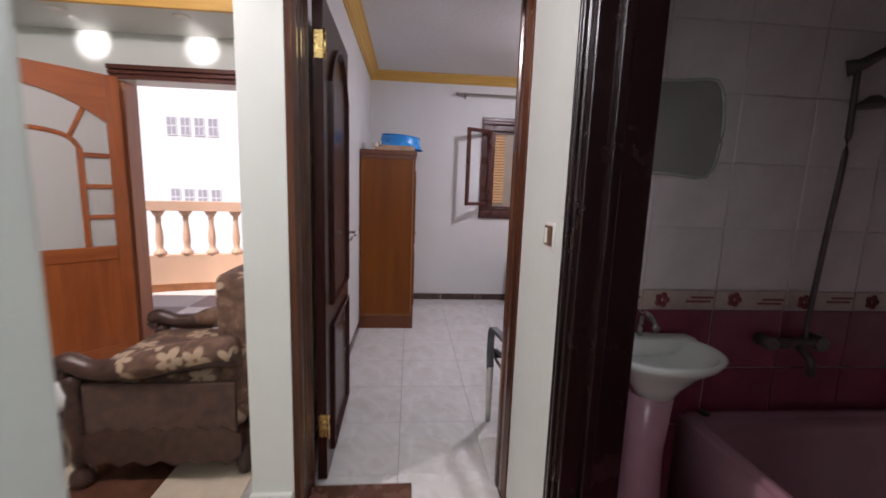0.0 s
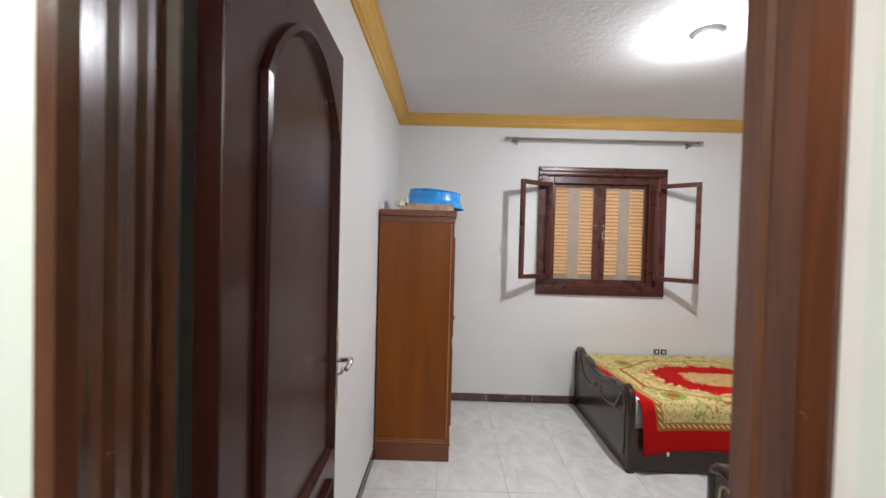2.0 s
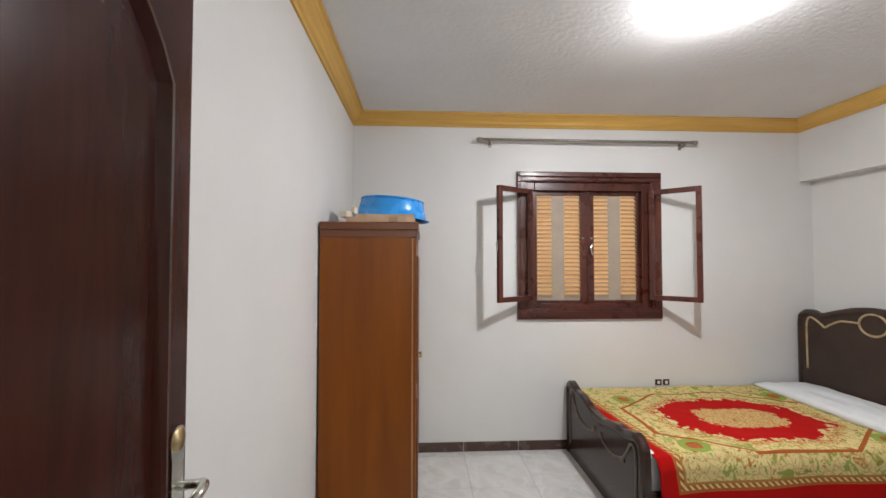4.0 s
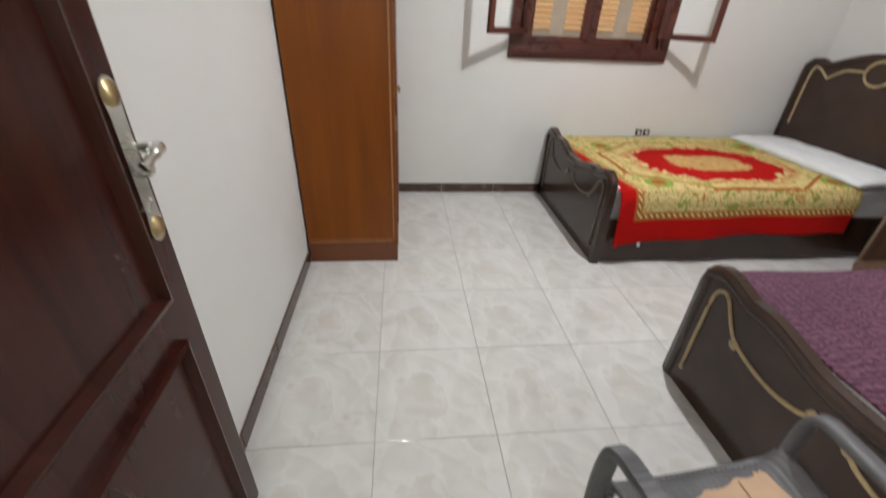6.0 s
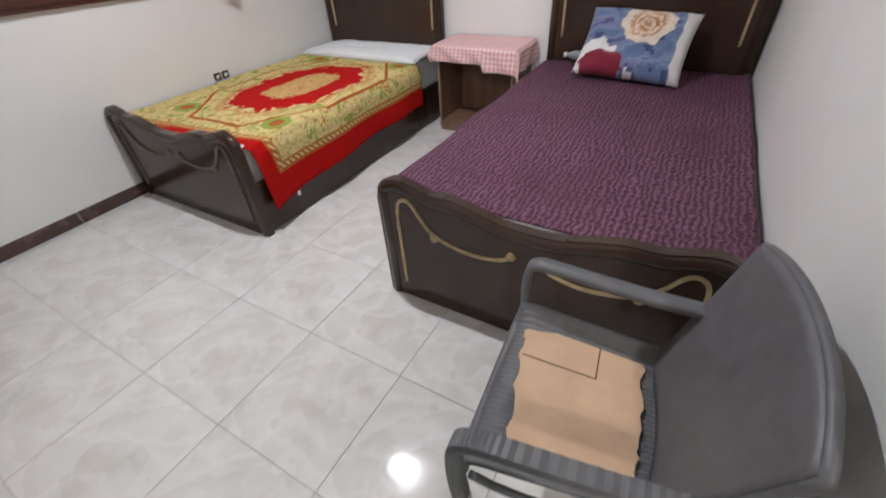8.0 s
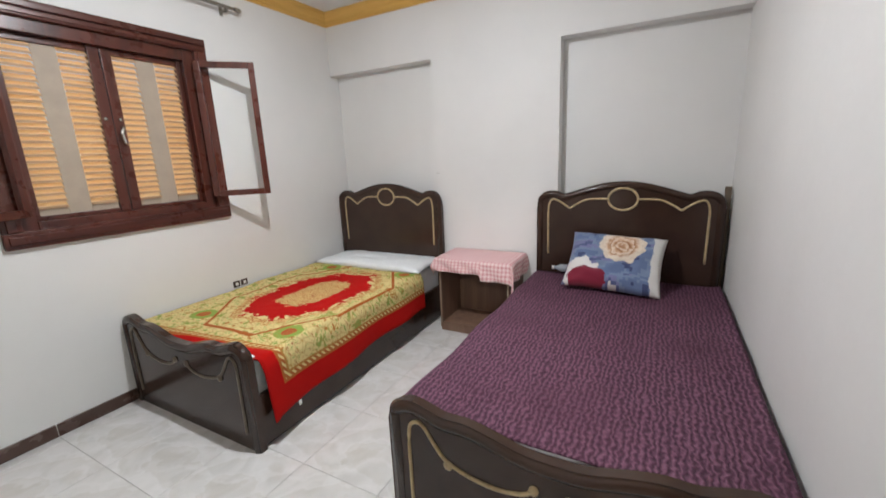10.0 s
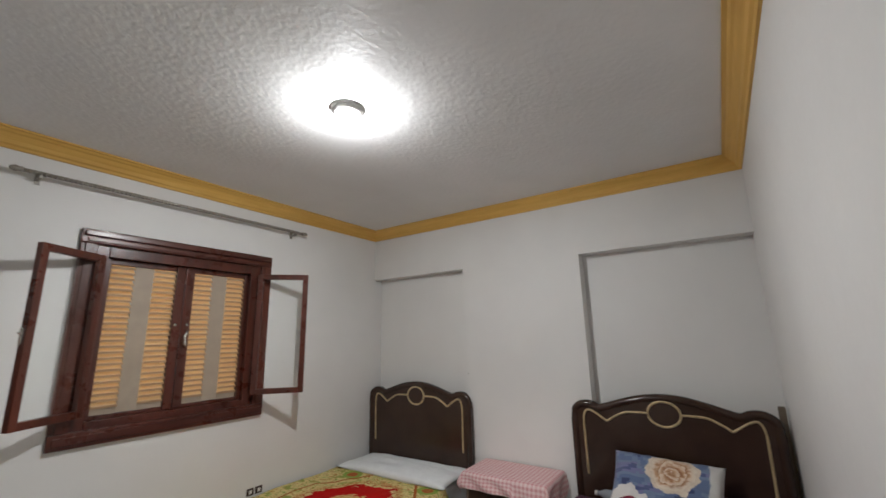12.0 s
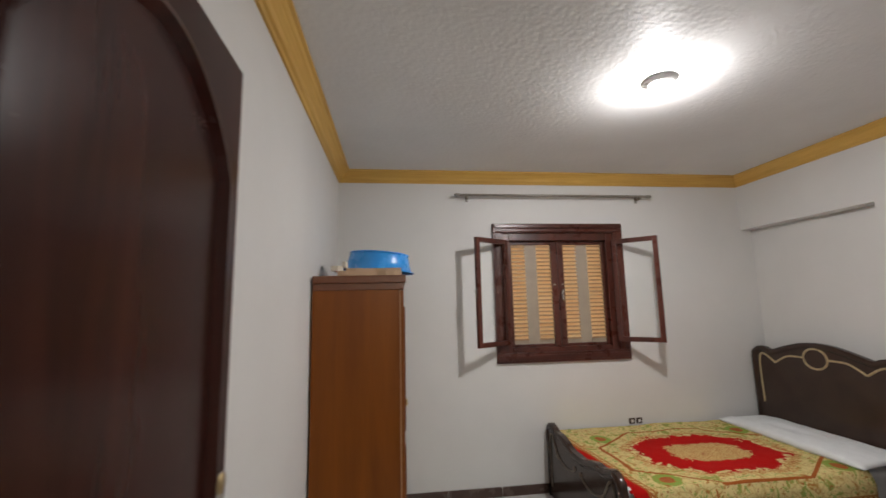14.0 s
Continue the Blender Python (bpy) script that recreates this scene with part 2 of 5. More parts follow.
# glass
k = Nodes("clear_glass")
M_GLASS = k.done((0.9, 0.95, 0.93, 1), 0.02, Transmission_Weight=1.0, IOR=1.1, Alpha=0.25)
k = Nodes("frosted_glass")
M_FROST = k.done((0.72, 0.72, 0.70, 1), k.ramp(k.noise(k.coord(), 30, 3), [(0.3, grey(0.4)), (0.7, grey(0.6))]), Transmission_Weight=0.35)
k = Nodes("silvered_mirror")
M_MIRROR = k.done((0.62, 0.64, 0.60, 1), k.ramp(k.noise(k.coord(), 12, 3), [(0.3, grey(0.12)), (0.7, grey(0.22))]), 0.6)

# pale wooden slats that let warm light through
k = Nodes("sunlit_slat")
v = k.coord((3, 30, 30))
tint = k.ramp(k.noise(v, 1.0, 4), [(0.3, (0.90, 0.68, 0.42, 1)), (0.7, (0.95, 0.78, 0.54, 1))])
k.done(tint, 0.6)
tr = k.n.new("ShaderNodeBsdfTranslucent")
k.l.new(tint, tr.inputs[0])
mx = k.n.new("ShaderNodeMixShader")
mx.inputs[0].default_value = 0.7
k.l.new(k.b.outputs[0], mx.inputs[1])
k.l.new(tr.outputs[0], mx.inputs[2])
k.l.new(mx.outputs[0], k.n["Material Output"].inputs[0])
M_SLAT = k.m
# brown for the bars that draw the shade between slats
M_SLAT_SHADE = plain("shade_line_between_slats", (0.42, 0.27, 0.15, 1), 0.6, 0, 0.1, 12)
M_SHUTTER = plain("beige_shutter_paint", (0.40, 0.33, 0.25, 1), 0.55, 0, 0.08, 12)

# the lit cover of a lamp
k = Nodes("lit_bulb_glass")
M_LIT = k.done((0.9, 0.9, 0.9, 1), 0.4, Emission_Color=(0.95, 0.97, 1, 1), Emission_Strength=9.0)

# ---- mesh helpers ----


def box(bm, x0, x1, y0, y1, z0, z1, bevel=0.0, seg=2):
    m = Matrix.Translation(((x0 + x1) / 2, (y0 + y1) / 2, (z0 + z1) / 2)) @ Matrix.Diagonal((x1 - x0, y1 - y0, z1 - z0, 1))
    r = bmesh.ops.create_cube(bm, size=1, matrix=m)
    if bevel:
        edges = list({e for w in r["verts"] for e in w.link_edges})
        bmesh.ops.bevel(bm, geom=edges, offset=bevel, segments=seg, profile=0.6, affect="EDGES")
    return bm


def boxes(*args):
    bm = bmesh.new()
    for a in args:
        box(bm, *a)
    return bm


def prism(bm, pts, axis, a0, a1):
    """A flat outline pushed along an axis. pts are the other two coordinates in the order x, y, z."""
    def at(p, a):
        return {"x": (a, p[0], p[1]), "y": (p[0], a, p[1]), "z": (p[0], p[1], a)}[axis]
    lo, hi = [bm.verts.new(at(p, a0)) for p in pts], [bm.verts.new(at(p, a1)) for p in pts]
    f0, f1 = bm.faces.new(lo), bm.faces.new(hi)
    for i in range(len(pts)):
        j = (i + 1) % len(pts)
        bm.faces.new((lo[i], lo[j], hi[j], hi[i]))
    bmesh.ops.recalc_face_normals(bm, faces=bm.faces[:])
    return f0, f1


def tube(bm, path, radius, segs=8, close=False):
    """A round bar along a path; radius may be a list."""
    path = [Vector(p) for p in path]
    n = len(path)
    rings = []
    up = Vector((0, 0, 1))
    for i, p in enumerate(path):
        a, b = (path[(i - 1) % n], path[(i + 1) % n]) if close else (path[max(i - 1, 0)], path[min(i + 1, n - 1)])
        d = (b - a).normalized()
        side = d.cross(up)
        if side.length < 0.05:
            side = d.cross(Vector((1, 0, 0)))
        side.normalize()
        other = side.cross(d).normalized()
        r = radius[i] if isinstance(radius, (list, tuple)) else radius
        rings.append([bm.verts.new(p + side * (math.cos(2 * math.pi * k / segs) * r) + other * (math.sin(2 * math.pi * k / segs) * r)) for k in range(segs)])
    m = n if close else n - 1
    for i in range(m):
        a, b = rings[i], rings[(i + 1) % n]
        for k in range(segs):
            f = bm.faces.new((a[k], a[(k + 1) % segs], b[(k + 1) % segs], b[k]))
            f.smooth = True
    if not close:
        bm.faces.new(rings[0][::-1]), bm.faces.new(rings[-1])
    bmesh.ops.recalc_face_normals(bm, faces=bm.faces[:])
    return bm


def lathe(bm, profile, segs=20, centre=(0, 0, 0), axis="z", squash=1.0):
    """A turned body: profile of (radius, height)."""
    rings = []
    for r, h in profile:
        ring = []
        for k in range(segs):
            c, s = math.cos(2 * math.pi * k / segs) * r, math.sin(2 * math.pi * k / segs) * r * squash
            p = {"z": (c, s, h), "y": (c, h, s), "x": (h, c, s)}[axis]
            ring.append(bm.verts.new(Vector(p) + Vector(centre)))
        rings.append(ring)
    for a, b in zip(rings, rings[1:]):
        for k in range(segs):
            f = bm.faces.new((a[k], a[(k + 1) % segs], b[(k + 1) % segs], b[k]))
            f.smooth = True
    bm.faces.new(rings[0]), bm.faces.new(rings[-1])
    bmesh.ops.recalc_face_normals(bm, faces=bm.faces[:])
    return bm


def sheet(bm, place, nu, nv, thick):
    """A soft sheet: place(u, v) for u, v in 0..1, with thickness downwards along the normal."""
    top = [[bm.verts.new(place(i / nu, j / nv)) for j in range(nv + 1)] for i in range(nu + 1)]
    for i in range(nu):
        for j in range(nv):
            bm.faces.new((top[i][j], top[i + 1][j], top[i + 1][j + 1], top[i][j + 1])).smooth = True
    uv = bm.loops.layers.uv.new("UVMap")
    where = {w: (i / nu, j / nv) for i, row in enumerate(top) for j, w in enumerate(row)}
    for f in bm.faces:
        for lp in f.loops:
            lp[uv].uv = where[lp.vert]
    bmesh.ops.recalc_face_normals(bm, faces=bm.faces[:])
    if thick:
        bmesh.ops.solidify(bm, geom=bm.faces[:], thickness=thick)
    for f in bm.faces:
        f.smooth = True
    return bm


def mesh(name, bm, material):
    me = bpy.data.meshes.new(name)
    bm.to_mesh(me)
    bm.free()
    for mt in material if isinstance(material, (list, tuple)) else (material,):
        me.materials.append(mt)
    return me


def part(name, bm, material, parent=None, label=""):
    ob = new(name, mesh(name, bm, material))
    if parent is not None:
        ob.parent = parent
    if label:
        ob["label"] = label
    return ob


def thing(name, label, category, m=None, group=""):
    ob = new(name)
    ob.empty_display_size = 0.1
    if m is not None:
        ob.matrix_world = m
    return tagged(ob, label, category, group)


def setting(name, bm, material, label, category="structure"):
    return tagged(part(name, bm, material), label, category, "", "structure")


def wave(pts, n=40):
    """A smooth curve through points (Catmull-Rom)."""
    pts = [Vector(p) for p in pts]
    q = [pts[0] * 2 - pts[1], *pts, pts[-1] * 2 - pts[-2]]
    out = []
    m = len(pts) - 1
    for i in range(n + 1):
        s = i / n * m
        j = min(int(s), m - 1)
        f = s - j
        a, b, c, d = q[j:j + 4]
        out.append(0.5 * ((2 * b) + (c - a) * f + (2 * a - 5 * b + 4 * c - d) * f * f + (3 * b - a - 3 * c + d) * f ** 3))
    return out


# ---- structure: bedroom ----
EX, RX, NY, SY, CZ = 3.83, 3.942, 4.0, 0.70, 2.757   # beam face, recess face, north wall, south wall, ceiling
setting("ground", boxes((-60, 60, -60, 60, -7.3, -7.2)), plain("street_dust", (0.30, 0.26, 0.2, 1), 0.9, 0, 0.2, 0.5), "dusty pale street ground far below the balcony", "ground")
setting("slab", boxes((-5.0, 4.15, -3.2, 4.25, -0.25, -0.03)), M_GROUTF, "grey concrete floor slab under the flat", "slab")
floor = setting("floor_bedroom", boxes((0, RX, SY - 0.16, NY, -0.028, -0.003)), M_GROUTF, "glazed cream and grey ceramic tile floor", "floor")
setting("wall_west", boxes((-0.15, 0, 0.54, NY + 0.2, -0.03, CZ + 0.1)), M_WALL, "white painted plaster wall of the bedroom", "wall")
WX0, WX1, WZ0, WZ1 = 1.43, 2.50, 1.14, 2.22
setting("wall_north", boxes((0, WX0, NY, NY + 0.2, -0.03, CZ + 0.1), (WX1, 4.1, NY, NY + 0.2, -0.03, CZ + 0.1), (WX0, WX1, NY, NY + 0.2, -0.03, WZ0), (WX0, WX1, NY, NY + 0.2, WZ1, CZ + 0.1)), M_WALL, "white painted plaster wall with a window opening", "wall")
P0, P1, BZ = 1.815, 2.885, 2.235    # pier between the two shallow recesses, underside of the beam
setting("wall_east", boxes((RX, 4.1, SY - 0.15, NY, -0.03, CZ + 0.1), (EX, RX, SY, NY, BZ, CZ), (EX, RX, P0, P1, -0.03, BZ)), M_WALL, "white plaster wall with two shallow recesses beneath a beam", "wall")
DX0, DX1, DZ = 0.02, 0.955, 2.26
setting("wall_south", boxes((DX1, RX, 0.54, SY, -0.03, CZ + 0.1), (DX0, DX1, 0.54, SY, DZ, CZ + 0.1), (0.0, DX0, 0.54, SY, -0.03, CZ + 0.1)), [M_WALL], "white plaster wall around the bedroom doorway", "wall")
setting("ceiling_bedroom", boxes((-0.15, 4.1, 0.54, NY + 0.2, CZ, CZ + 0.15)), M_CEIL, "rough stippled off-white ceiling", "ceiling")


def cornice(name, ends, axis, wall, into, mat):
    """A stepped cove moulding; into is the direction into the room."""
    prof = [(0, 0), (0, -0.094), (0.012, -0.094), (0.018, -0.080), (0.030, -0.072), (0.038, -0.053), (0.064, -0.027), (0.074, -0.022), (0.083, -0.012), (0.100, -0.009), (0.100, 0)]
    bm = bmesh.new()
    pts = [(wall + into * a, CZ + b - 0.001) for a, b in prof]
    prism(bm, pts, "x" if axis == "x" else "y", *ends)
    return setting(name, bm, mat, "ochre wood-grained plaster cornice along the ceiling", "cornice")


cornice("trim_north", (0.0, EX), "x", NY, -1, M_CORNICE)
cornice("trim_south", (0.0, EX), "x", SY, 1, M_CORNICE)
cornice("trim_west", (SY + 0.001, NY - 0.001), "y", 0.0, 1, M_CORNICE_Y)
cornice("trim_east", (SY + 0.001, NY - 0.001), "y", EX, -1, M_CORNICE_Y)

# ---- structure: hall, bathroom, living room, balcony ----
setting("wall_hall_east", boxes((0.955, 1.11, 0.0, 0.54, -0.03, 2.9), (0.955, 1.11, -3.0, -0.86, -0.03, 2.9), (0.955, 1.11, -0.86, 0.0, 2.18, 2.9)), M_HALL, "glossy off-white painted hall wall beside the bathroom", "wall")
setting("wall_end", boxes((-0.152, 0.02, 0.528, 0.541, -0.03, 2.9)), M_HALL, "off-white painted end of the bedroom wall", "wall")
setting("wall_hall_west", boxes((-0.12, 0.048, -3.0, -0.55, -0.03, 2.9, 0.012)), M_HALL, "off-white hall wall ending in a worn corner", "wall")
setting("baseboard_end", boxes((-0.16, 0.016, 0.510, 0.5275, 0.0, 0.115, 0.005)), M_HALL, "white plaster skirting at the wall end", "skirting")
setting("wall_hall_south", boxes((-4.6, 3.2, -3.15, -3.0, -0.03, 2.9)), M_HALL, "off-white wall closing the hall", "wall")
setting("wall_living_west", boxes((-4.75, -4.6, -3.15, 2.5, -0.03, 2.9)), M_HALL, "off-white wall of the living room", "wall")
BX0, BX1, BTOP = -1.80, -0.70, 2.16   # balcony opening
setting("wall_living_north", boxes((-4.6, BX0, 2.36, 2.56, -0.03, 2.9), (BX1, -0.15, 2.36, 2.56, -0.03, 2.9), (BX0, BX1, 2.36, 2.56, BTOP, 2.9)), M_HALL, "off-white wall around the balcony door", "wall")
setting("ceiling_hall", boxes((-4.75, 1.11, -3.15, 2.56, 2.80, 2.95)), M_HALL, "white ceiling of the hall and living room", "ceiling")
setting("ceiling_soffit", boxes((-4.6, -0.15, 1.86, 2.36, 2.5, 2.80)), M_HALL, "white dropped soffit with recessed spotlights", "ceiling")
setting("trim_soffit", boxes((-4.6, -0.15, 1.825, 1.86, 2.495, 2.58, 0.01)), M_CORNICE, "ochre moulding along the soffit edge", "cornice")
setting("wall_bath_north", boxes((1.11, 3.2, 0.40, 0.54, -0.03, 2.9)), M_WALL, "wall behind the bathroom tiles", "wall")
setting("wall_bath_east", boxes((3.05, 3.2, -3.0, 0.40, -0.03, 2.9)), M_WALL, "wall closing the bathroom", "wall")
setting("ceiling_bath", boxes((1.11, 3.2, -3.15, 0.54, 2.7, 2.85)), M_WALL, "white bathroom ceiling", "ceiling")

# ---- patterned cloth ----
k = Nodes("medallion_blanket")
c = k.n.new("ShaderNodeTexCoord")
px = k.xyz(c.outputs["UV"])
X = k.math("MULTIPLY", k.math("SUBTRACT", px[0], 0.56), 1.66)       # metres along the bed
Y = k.math("MULTIPLY", k.math("SUBTRACT", px[1], 0.54), 1.46)       # metres across, negative towards the hanging side
comb = k.n.new("ShaderNodeCombineXYZ")
k.l.new(X, comb.inputs[0])
k.l.new(Y, comb.inputs[1])
P = comb.outputs[0]
wob = k.math("MULTIPLY", k.math("SUBTRACT", k.noise(P, 24, 2, 0.5), 0.5), 0.42)
ax, ay = k.math("DIVIDE", k.math("ABSOLUTE", X), 0.56), k.math("DIVIDE", k.math("ABSOLUTE", Y), 0.36)
oct_d = k.math("MAXIMUM", k.math("MAXIMUM", ax, ay), k.math("DIVIDE", k.math("ADD", ax, ay), 1.42))
oct_w = k.math("ADD", oct_d, wob)
ell = k.math("POWER", k.math("ADD", k.math("POWER", k.math("ABSOLUTE", k.math("DIVIDE", X, 0.295)), 3.2), k.math("POWER", k.math("ABSOLUTE", k.math("DIVIDE", Y, 0.165)), 3.2)), 0.3125)
ell = k.math("ADD", ell, k.math("MULTIPLY", wob, 1.3))
fine = k.noise(P, 60, 4, 0.7)
lace = k.voronoi(P, 17, "DISTANCE_TO_EDGE")
RED, GOLD, CREAM = (0.46, 0.006, 0.004, 1), (0.47, 0.24, 0.045, 1), (0.68, 0.56, 0.25, 1)
flower = k.noise(P, 13, 2.5, 0.6, 1.0)
field = k.ramp(flower, [(0.0, (0.26, 0.32, 0.07, 1)), (0.40, (0.30, 0.34, 0.08, 1)), (0.43, CREAM), (0.60, CREAM), (0.66, (0.45, 0.24, 0.06, 1)), (0.74, (0.36, 0.06, 0.02, 1))])
motif = k.noise(P, 21, 2, 0.5, 2.0)
field = k.mix(k.ramp(motif, [(0.30, grey(0.85)), (0.37, grey(0))]), field, (0.34, 0.09, 0.03, 1))
field = k.mix(k.ramp(motif, [(0.60, grey(0)), (0.66, grey(0.85))]), field, (0.20, 0.33, 0.07, 1))
ring = k.math("SQRT", k.math("ADD", k.math("POWER", k.math("SUBTRACT", k.math("ABSOLUTE", X), 0.63), 2.0), k.math("POWER", k.math("SUBTRACT", k.math("ABSOLUTE", Y), 0.38), 2.0)))
ring = k.math("ADD", ring, k.math("MULTIPLY", wob, 0.05))
field = k.mix(k.math("LESS_THAN", ring, 0.085), field, (0.24, 0.36, 0.07, 1))
field = k.mix(k.math("LESS_THAN", ring, 0.045), field, (0.40, 0.10, 0.03, 1))
field = k.mix(k.ramp(lace, [(0.02, grey(0.45)), (0.06, grey(0))]), field, (0.40, 0.22, 0.05, 1))
gold = k.mix(k.ramp(k.voronoi(P, 46, "DISTANCE_TO_EDGE"), [(0.03, grey(0.75)), (0.10, grey(0))]), (0.66, 0.47, 0.19, 1), (0.36, 0.06, 0.015, 1))
gold = k.mix(k.ramp(fine, [(0.36, grey(0.5)), (0.48, grey(0))]), gold, GOLD)
red = k.mix(k.ramp(k.noise(P, 9, 3), [(0.4, grey(0)), (0.7, grey(0.25))]), RED, (0.36, 0.006, 0.006, 1))
col = k.mix(k.math("LESS_THAN", oct_w, 1.10), field, gold)
col = k.mix(k.math("LESS_THAN", oct_w, 0.99), col, CREAM)
col = k.mix(k.math("LESS_THAN", k.math("ABSOLUTE", k.math("SUBTRACT", oct_w, 1.02)), 0.012), col, (0.40, 0.16, 0.04, 1))
scal = k.math("ADD", oct_d, k.math("MULTIPLY", k.math("SUBTRACT", k.noise(P, 16, 2.5, 0.6), 0.5), 0.62))
col = k.mix(k.math("LESS_THAN", scal, 0.95), col, red)
col = k.mix(k.math("LESS_THAN", ell, 1.0), col, gold)
col = k.mix(k.math("LESS_THAN", k.math("MULTIPLY", k.math("ABSOLUTE", k.math("SUBTRACT", oct_d, 1.33)), 1.0), 0.025), col, (0.36, 0.10, 0.02, 1))
south = px[1]
edge = k.math("MINIMUM", k.math("MULTIPLY", south, 1.46), k.math("ADD", k.math("MULTIPLY_ADD", px[0], 1.60, 0.020), k.math("MULTIPLY", px[1], 0.13)))
col = k.mix(k.math("LESS_THAN", edge, 0.182), col, (0.42, 0.20, 0.05, 1))
dots = k.math("GREATER_THAN", k.math("FRACT", k.math("MULTIPLY", k.math("ADD", X, Y), 26.0)), 0.45)
col = k.mix(k.math("LESS_THAN", edge, 0.169), col, k.mix(dots, CREAM, (0.38, 0.12, 0.03, 1)))
col = k.mix(k.math("LESS_THAN", edge, 0.147), col, (0.40, 0.13, 0.03, 1))
col = k.mix(k.math("LESS_THAN", edge, 0.132), col, red)
k.bump(k.math("ADD", k.noise(P, 220, 3), k.math("MULTIPLY", flower, 0.6)), 0.5, 0.006)
M_BLANKET = k.done(col, 0.95, Specular_IOR_Level=0.15)

k = Nodes("purple_chenille")
v = k.coord()
pc = k.xyz(v)
warp = k.math("SUBTRACT", k.noise(v, 26, 3, 0.6), 0.5)
wave_y = k.math("SINE", k.math("MULTIPLY", k.math("MULTIPLY_ADD", warp, 0.055, pc[1]), 290.0))
wave_x = k.math("SINE", k.math("MULTIPLY", k.math("MULTIPLY_ADD", warp, -0.06, pc[0]), 190.0))
row = k.math("MULTIPLY_ADD", wave_y, 0.30, k.math("MULTIPLY_ADD", wave_x, 0.10, k.math("MULTIPLY_ADD", k.noise(v, 90, 3, 0.6), 0.5, 0.25)))
col = k.ramp(row, [(0.15, (0.048, 0.013, 0.032, 1)), (0.48, (0.108, 0.035, 0.069, 1)), (0.90, (0.215, 0.094, 0.148, 1))])
col = k.mix(k.ramp(k.noise(v, 2.2, 3), [(0.45, grey(0.0)), (0.68, grey(0.5))]), col, (0.070, 0.016, 0.038, 1))
k.bump(row, 0.9, 0.010)
M_PURPLE = k.done(col, 0.8)

k = Nodes("pink_gingham")
c = k.n.new("ShaderNodeTexCoord")
q = k.xyz(c.outputs["UV"])
sx = k.math("GREATER_THAN", k.math("FRACT", k.math("MULTIPLY", q[0], 17)), 0.5)
sy = k.math("GREATER_THAN", k.math("FRACT", k.math("MULTIPLY", q[1], 28)), 0.5)
chk = k.math("MULTIPLY", k.math("ADD", sx, sy), 0.5)
col = k.ramp(chk, [(0.0, (0.78, 0.63, 0.62, 1)), (0.4, (0.72, 0.47, 0.47, 1)), (0.9, (0.62, 0.30, 0.31, 1))], True)
k.bump(k.noise(k.coord(), 300, 2), 0.3, 0.002)
M_GINGHAM = k.done(col, 0.9)

k = Nodes("printed_pillow")
c = k.n.new("ShaderNodeTexCoord")
sn = k.n.new("ShaderNodeVectorMath")
sn.operation = "SNAP"
k.l.new(c.outputs["UV"], sn.inputs[0])
sn.inputs[1].default_value = (0.028, 0.04, 0.04)
q, qs = k.xyz(c.outputs["UV"]), sn.outputs[0]
q = (k.math("SUBTRACT", 1.0, q[0]), q[1])
blot = k.noise(qs, 3.6, 2.0, 0.5, 0.6)
col = k.ramp(blot, [(0.0, (0.05, 0.07, 0.16, 1)), (0.36, (0.12, 0.17, 0.30, 1)), (0.46, (0.17, 0.23, 0.35, 1)), (0.55, (0.18, 0.19, 0.34, 1)), (0.60, (0.08, 0.10, 0.22, 1)), (0.66, (0.72, 0.70, 0.66, 1))], True)


def spot(cx, cy, rx, ry):
    return k.math("SQRT", k.math("ADD", k.math("POWER", k.math("DIVIDE", k.math("SUBTRACT", q[0], cx), rx), 2.0), k.math("POWER", k.math("DIVIDE", k.math("SUBTRACT", q[1], cy), ry), 2.0)))


crimson = k.math("ADD", spot(0.26, 0.10, 0.20, 0.20), k.math("MULTIPLY", k.math("SUBTRACT", k.noise(qs, 8, 1), 0.5), 0.7))
col = k.mix(k.math("LESS_THAN", k.math("ADD", spot(0.16, 0.22, 0.20, 0.22), k.math("MULTIPLY", k.math("SUBTRACT", k.noise(qs, 7, 1), 0.5), 0.9)), 1.0), col, (0.72, 0.70, 0.67, 1))
col = k.mix(k.math("LESS_THAN", crimson, 1.0), col, (0.20, 0.008, 0.03, 1))
rose_d = k.math("ADD", spot(0.57, 0.72, 0.24, 0.31), k.math("MULTIPLY", k.math("SUBTRACT", k.noise(c.outputs["UV"], 9, 2), 0.5), 0.45))
petal = k.math("FRACT", k.math("ADD", k.math("MULTIPLY", rose_d, 3.4), k.math("MULTIPLY", k.noise(c.outputs["UV"], 6, 2), 2.0)))
rose_c = k.ramp(k.math("MULTIPLY_ADD", petal, 0.35, k.math("MULTIPLY", k.noise(c.outputs["UV"], 11, 2, 0.5, 1.5), 0.75)), [(0.35, (0.33, 0.15, 0.07, 1)), (0.5, (0.55, 0.33, 0.19, 1)), (0.66, (0.74, 0.60, 0.46, 1))])
rose_c = k.mix(k.ramp(rose_d, [(0.66, grey(0)), (0.85, grey(0.8))]), rose_c, (0.76, 0.68, 0.56, 1))
col = k.mix(k.math("LESS_THAN", rose_d, 1.0), col, rose_c)
col = k.mix(k.math("GREATER_THAN", k.math("ADD", q[0], k.math("MULTIPLY", k.noise(qs, 6, 1), 0.12)), 0.95), col, (0.66, 0.65, 0.62, 1))
k.bump(k.noise(k.coord(), 160, 3), 0.3, 0.003)
M_PILLOW = k.done(col, 0.9, Sheen_Weight=0.2)

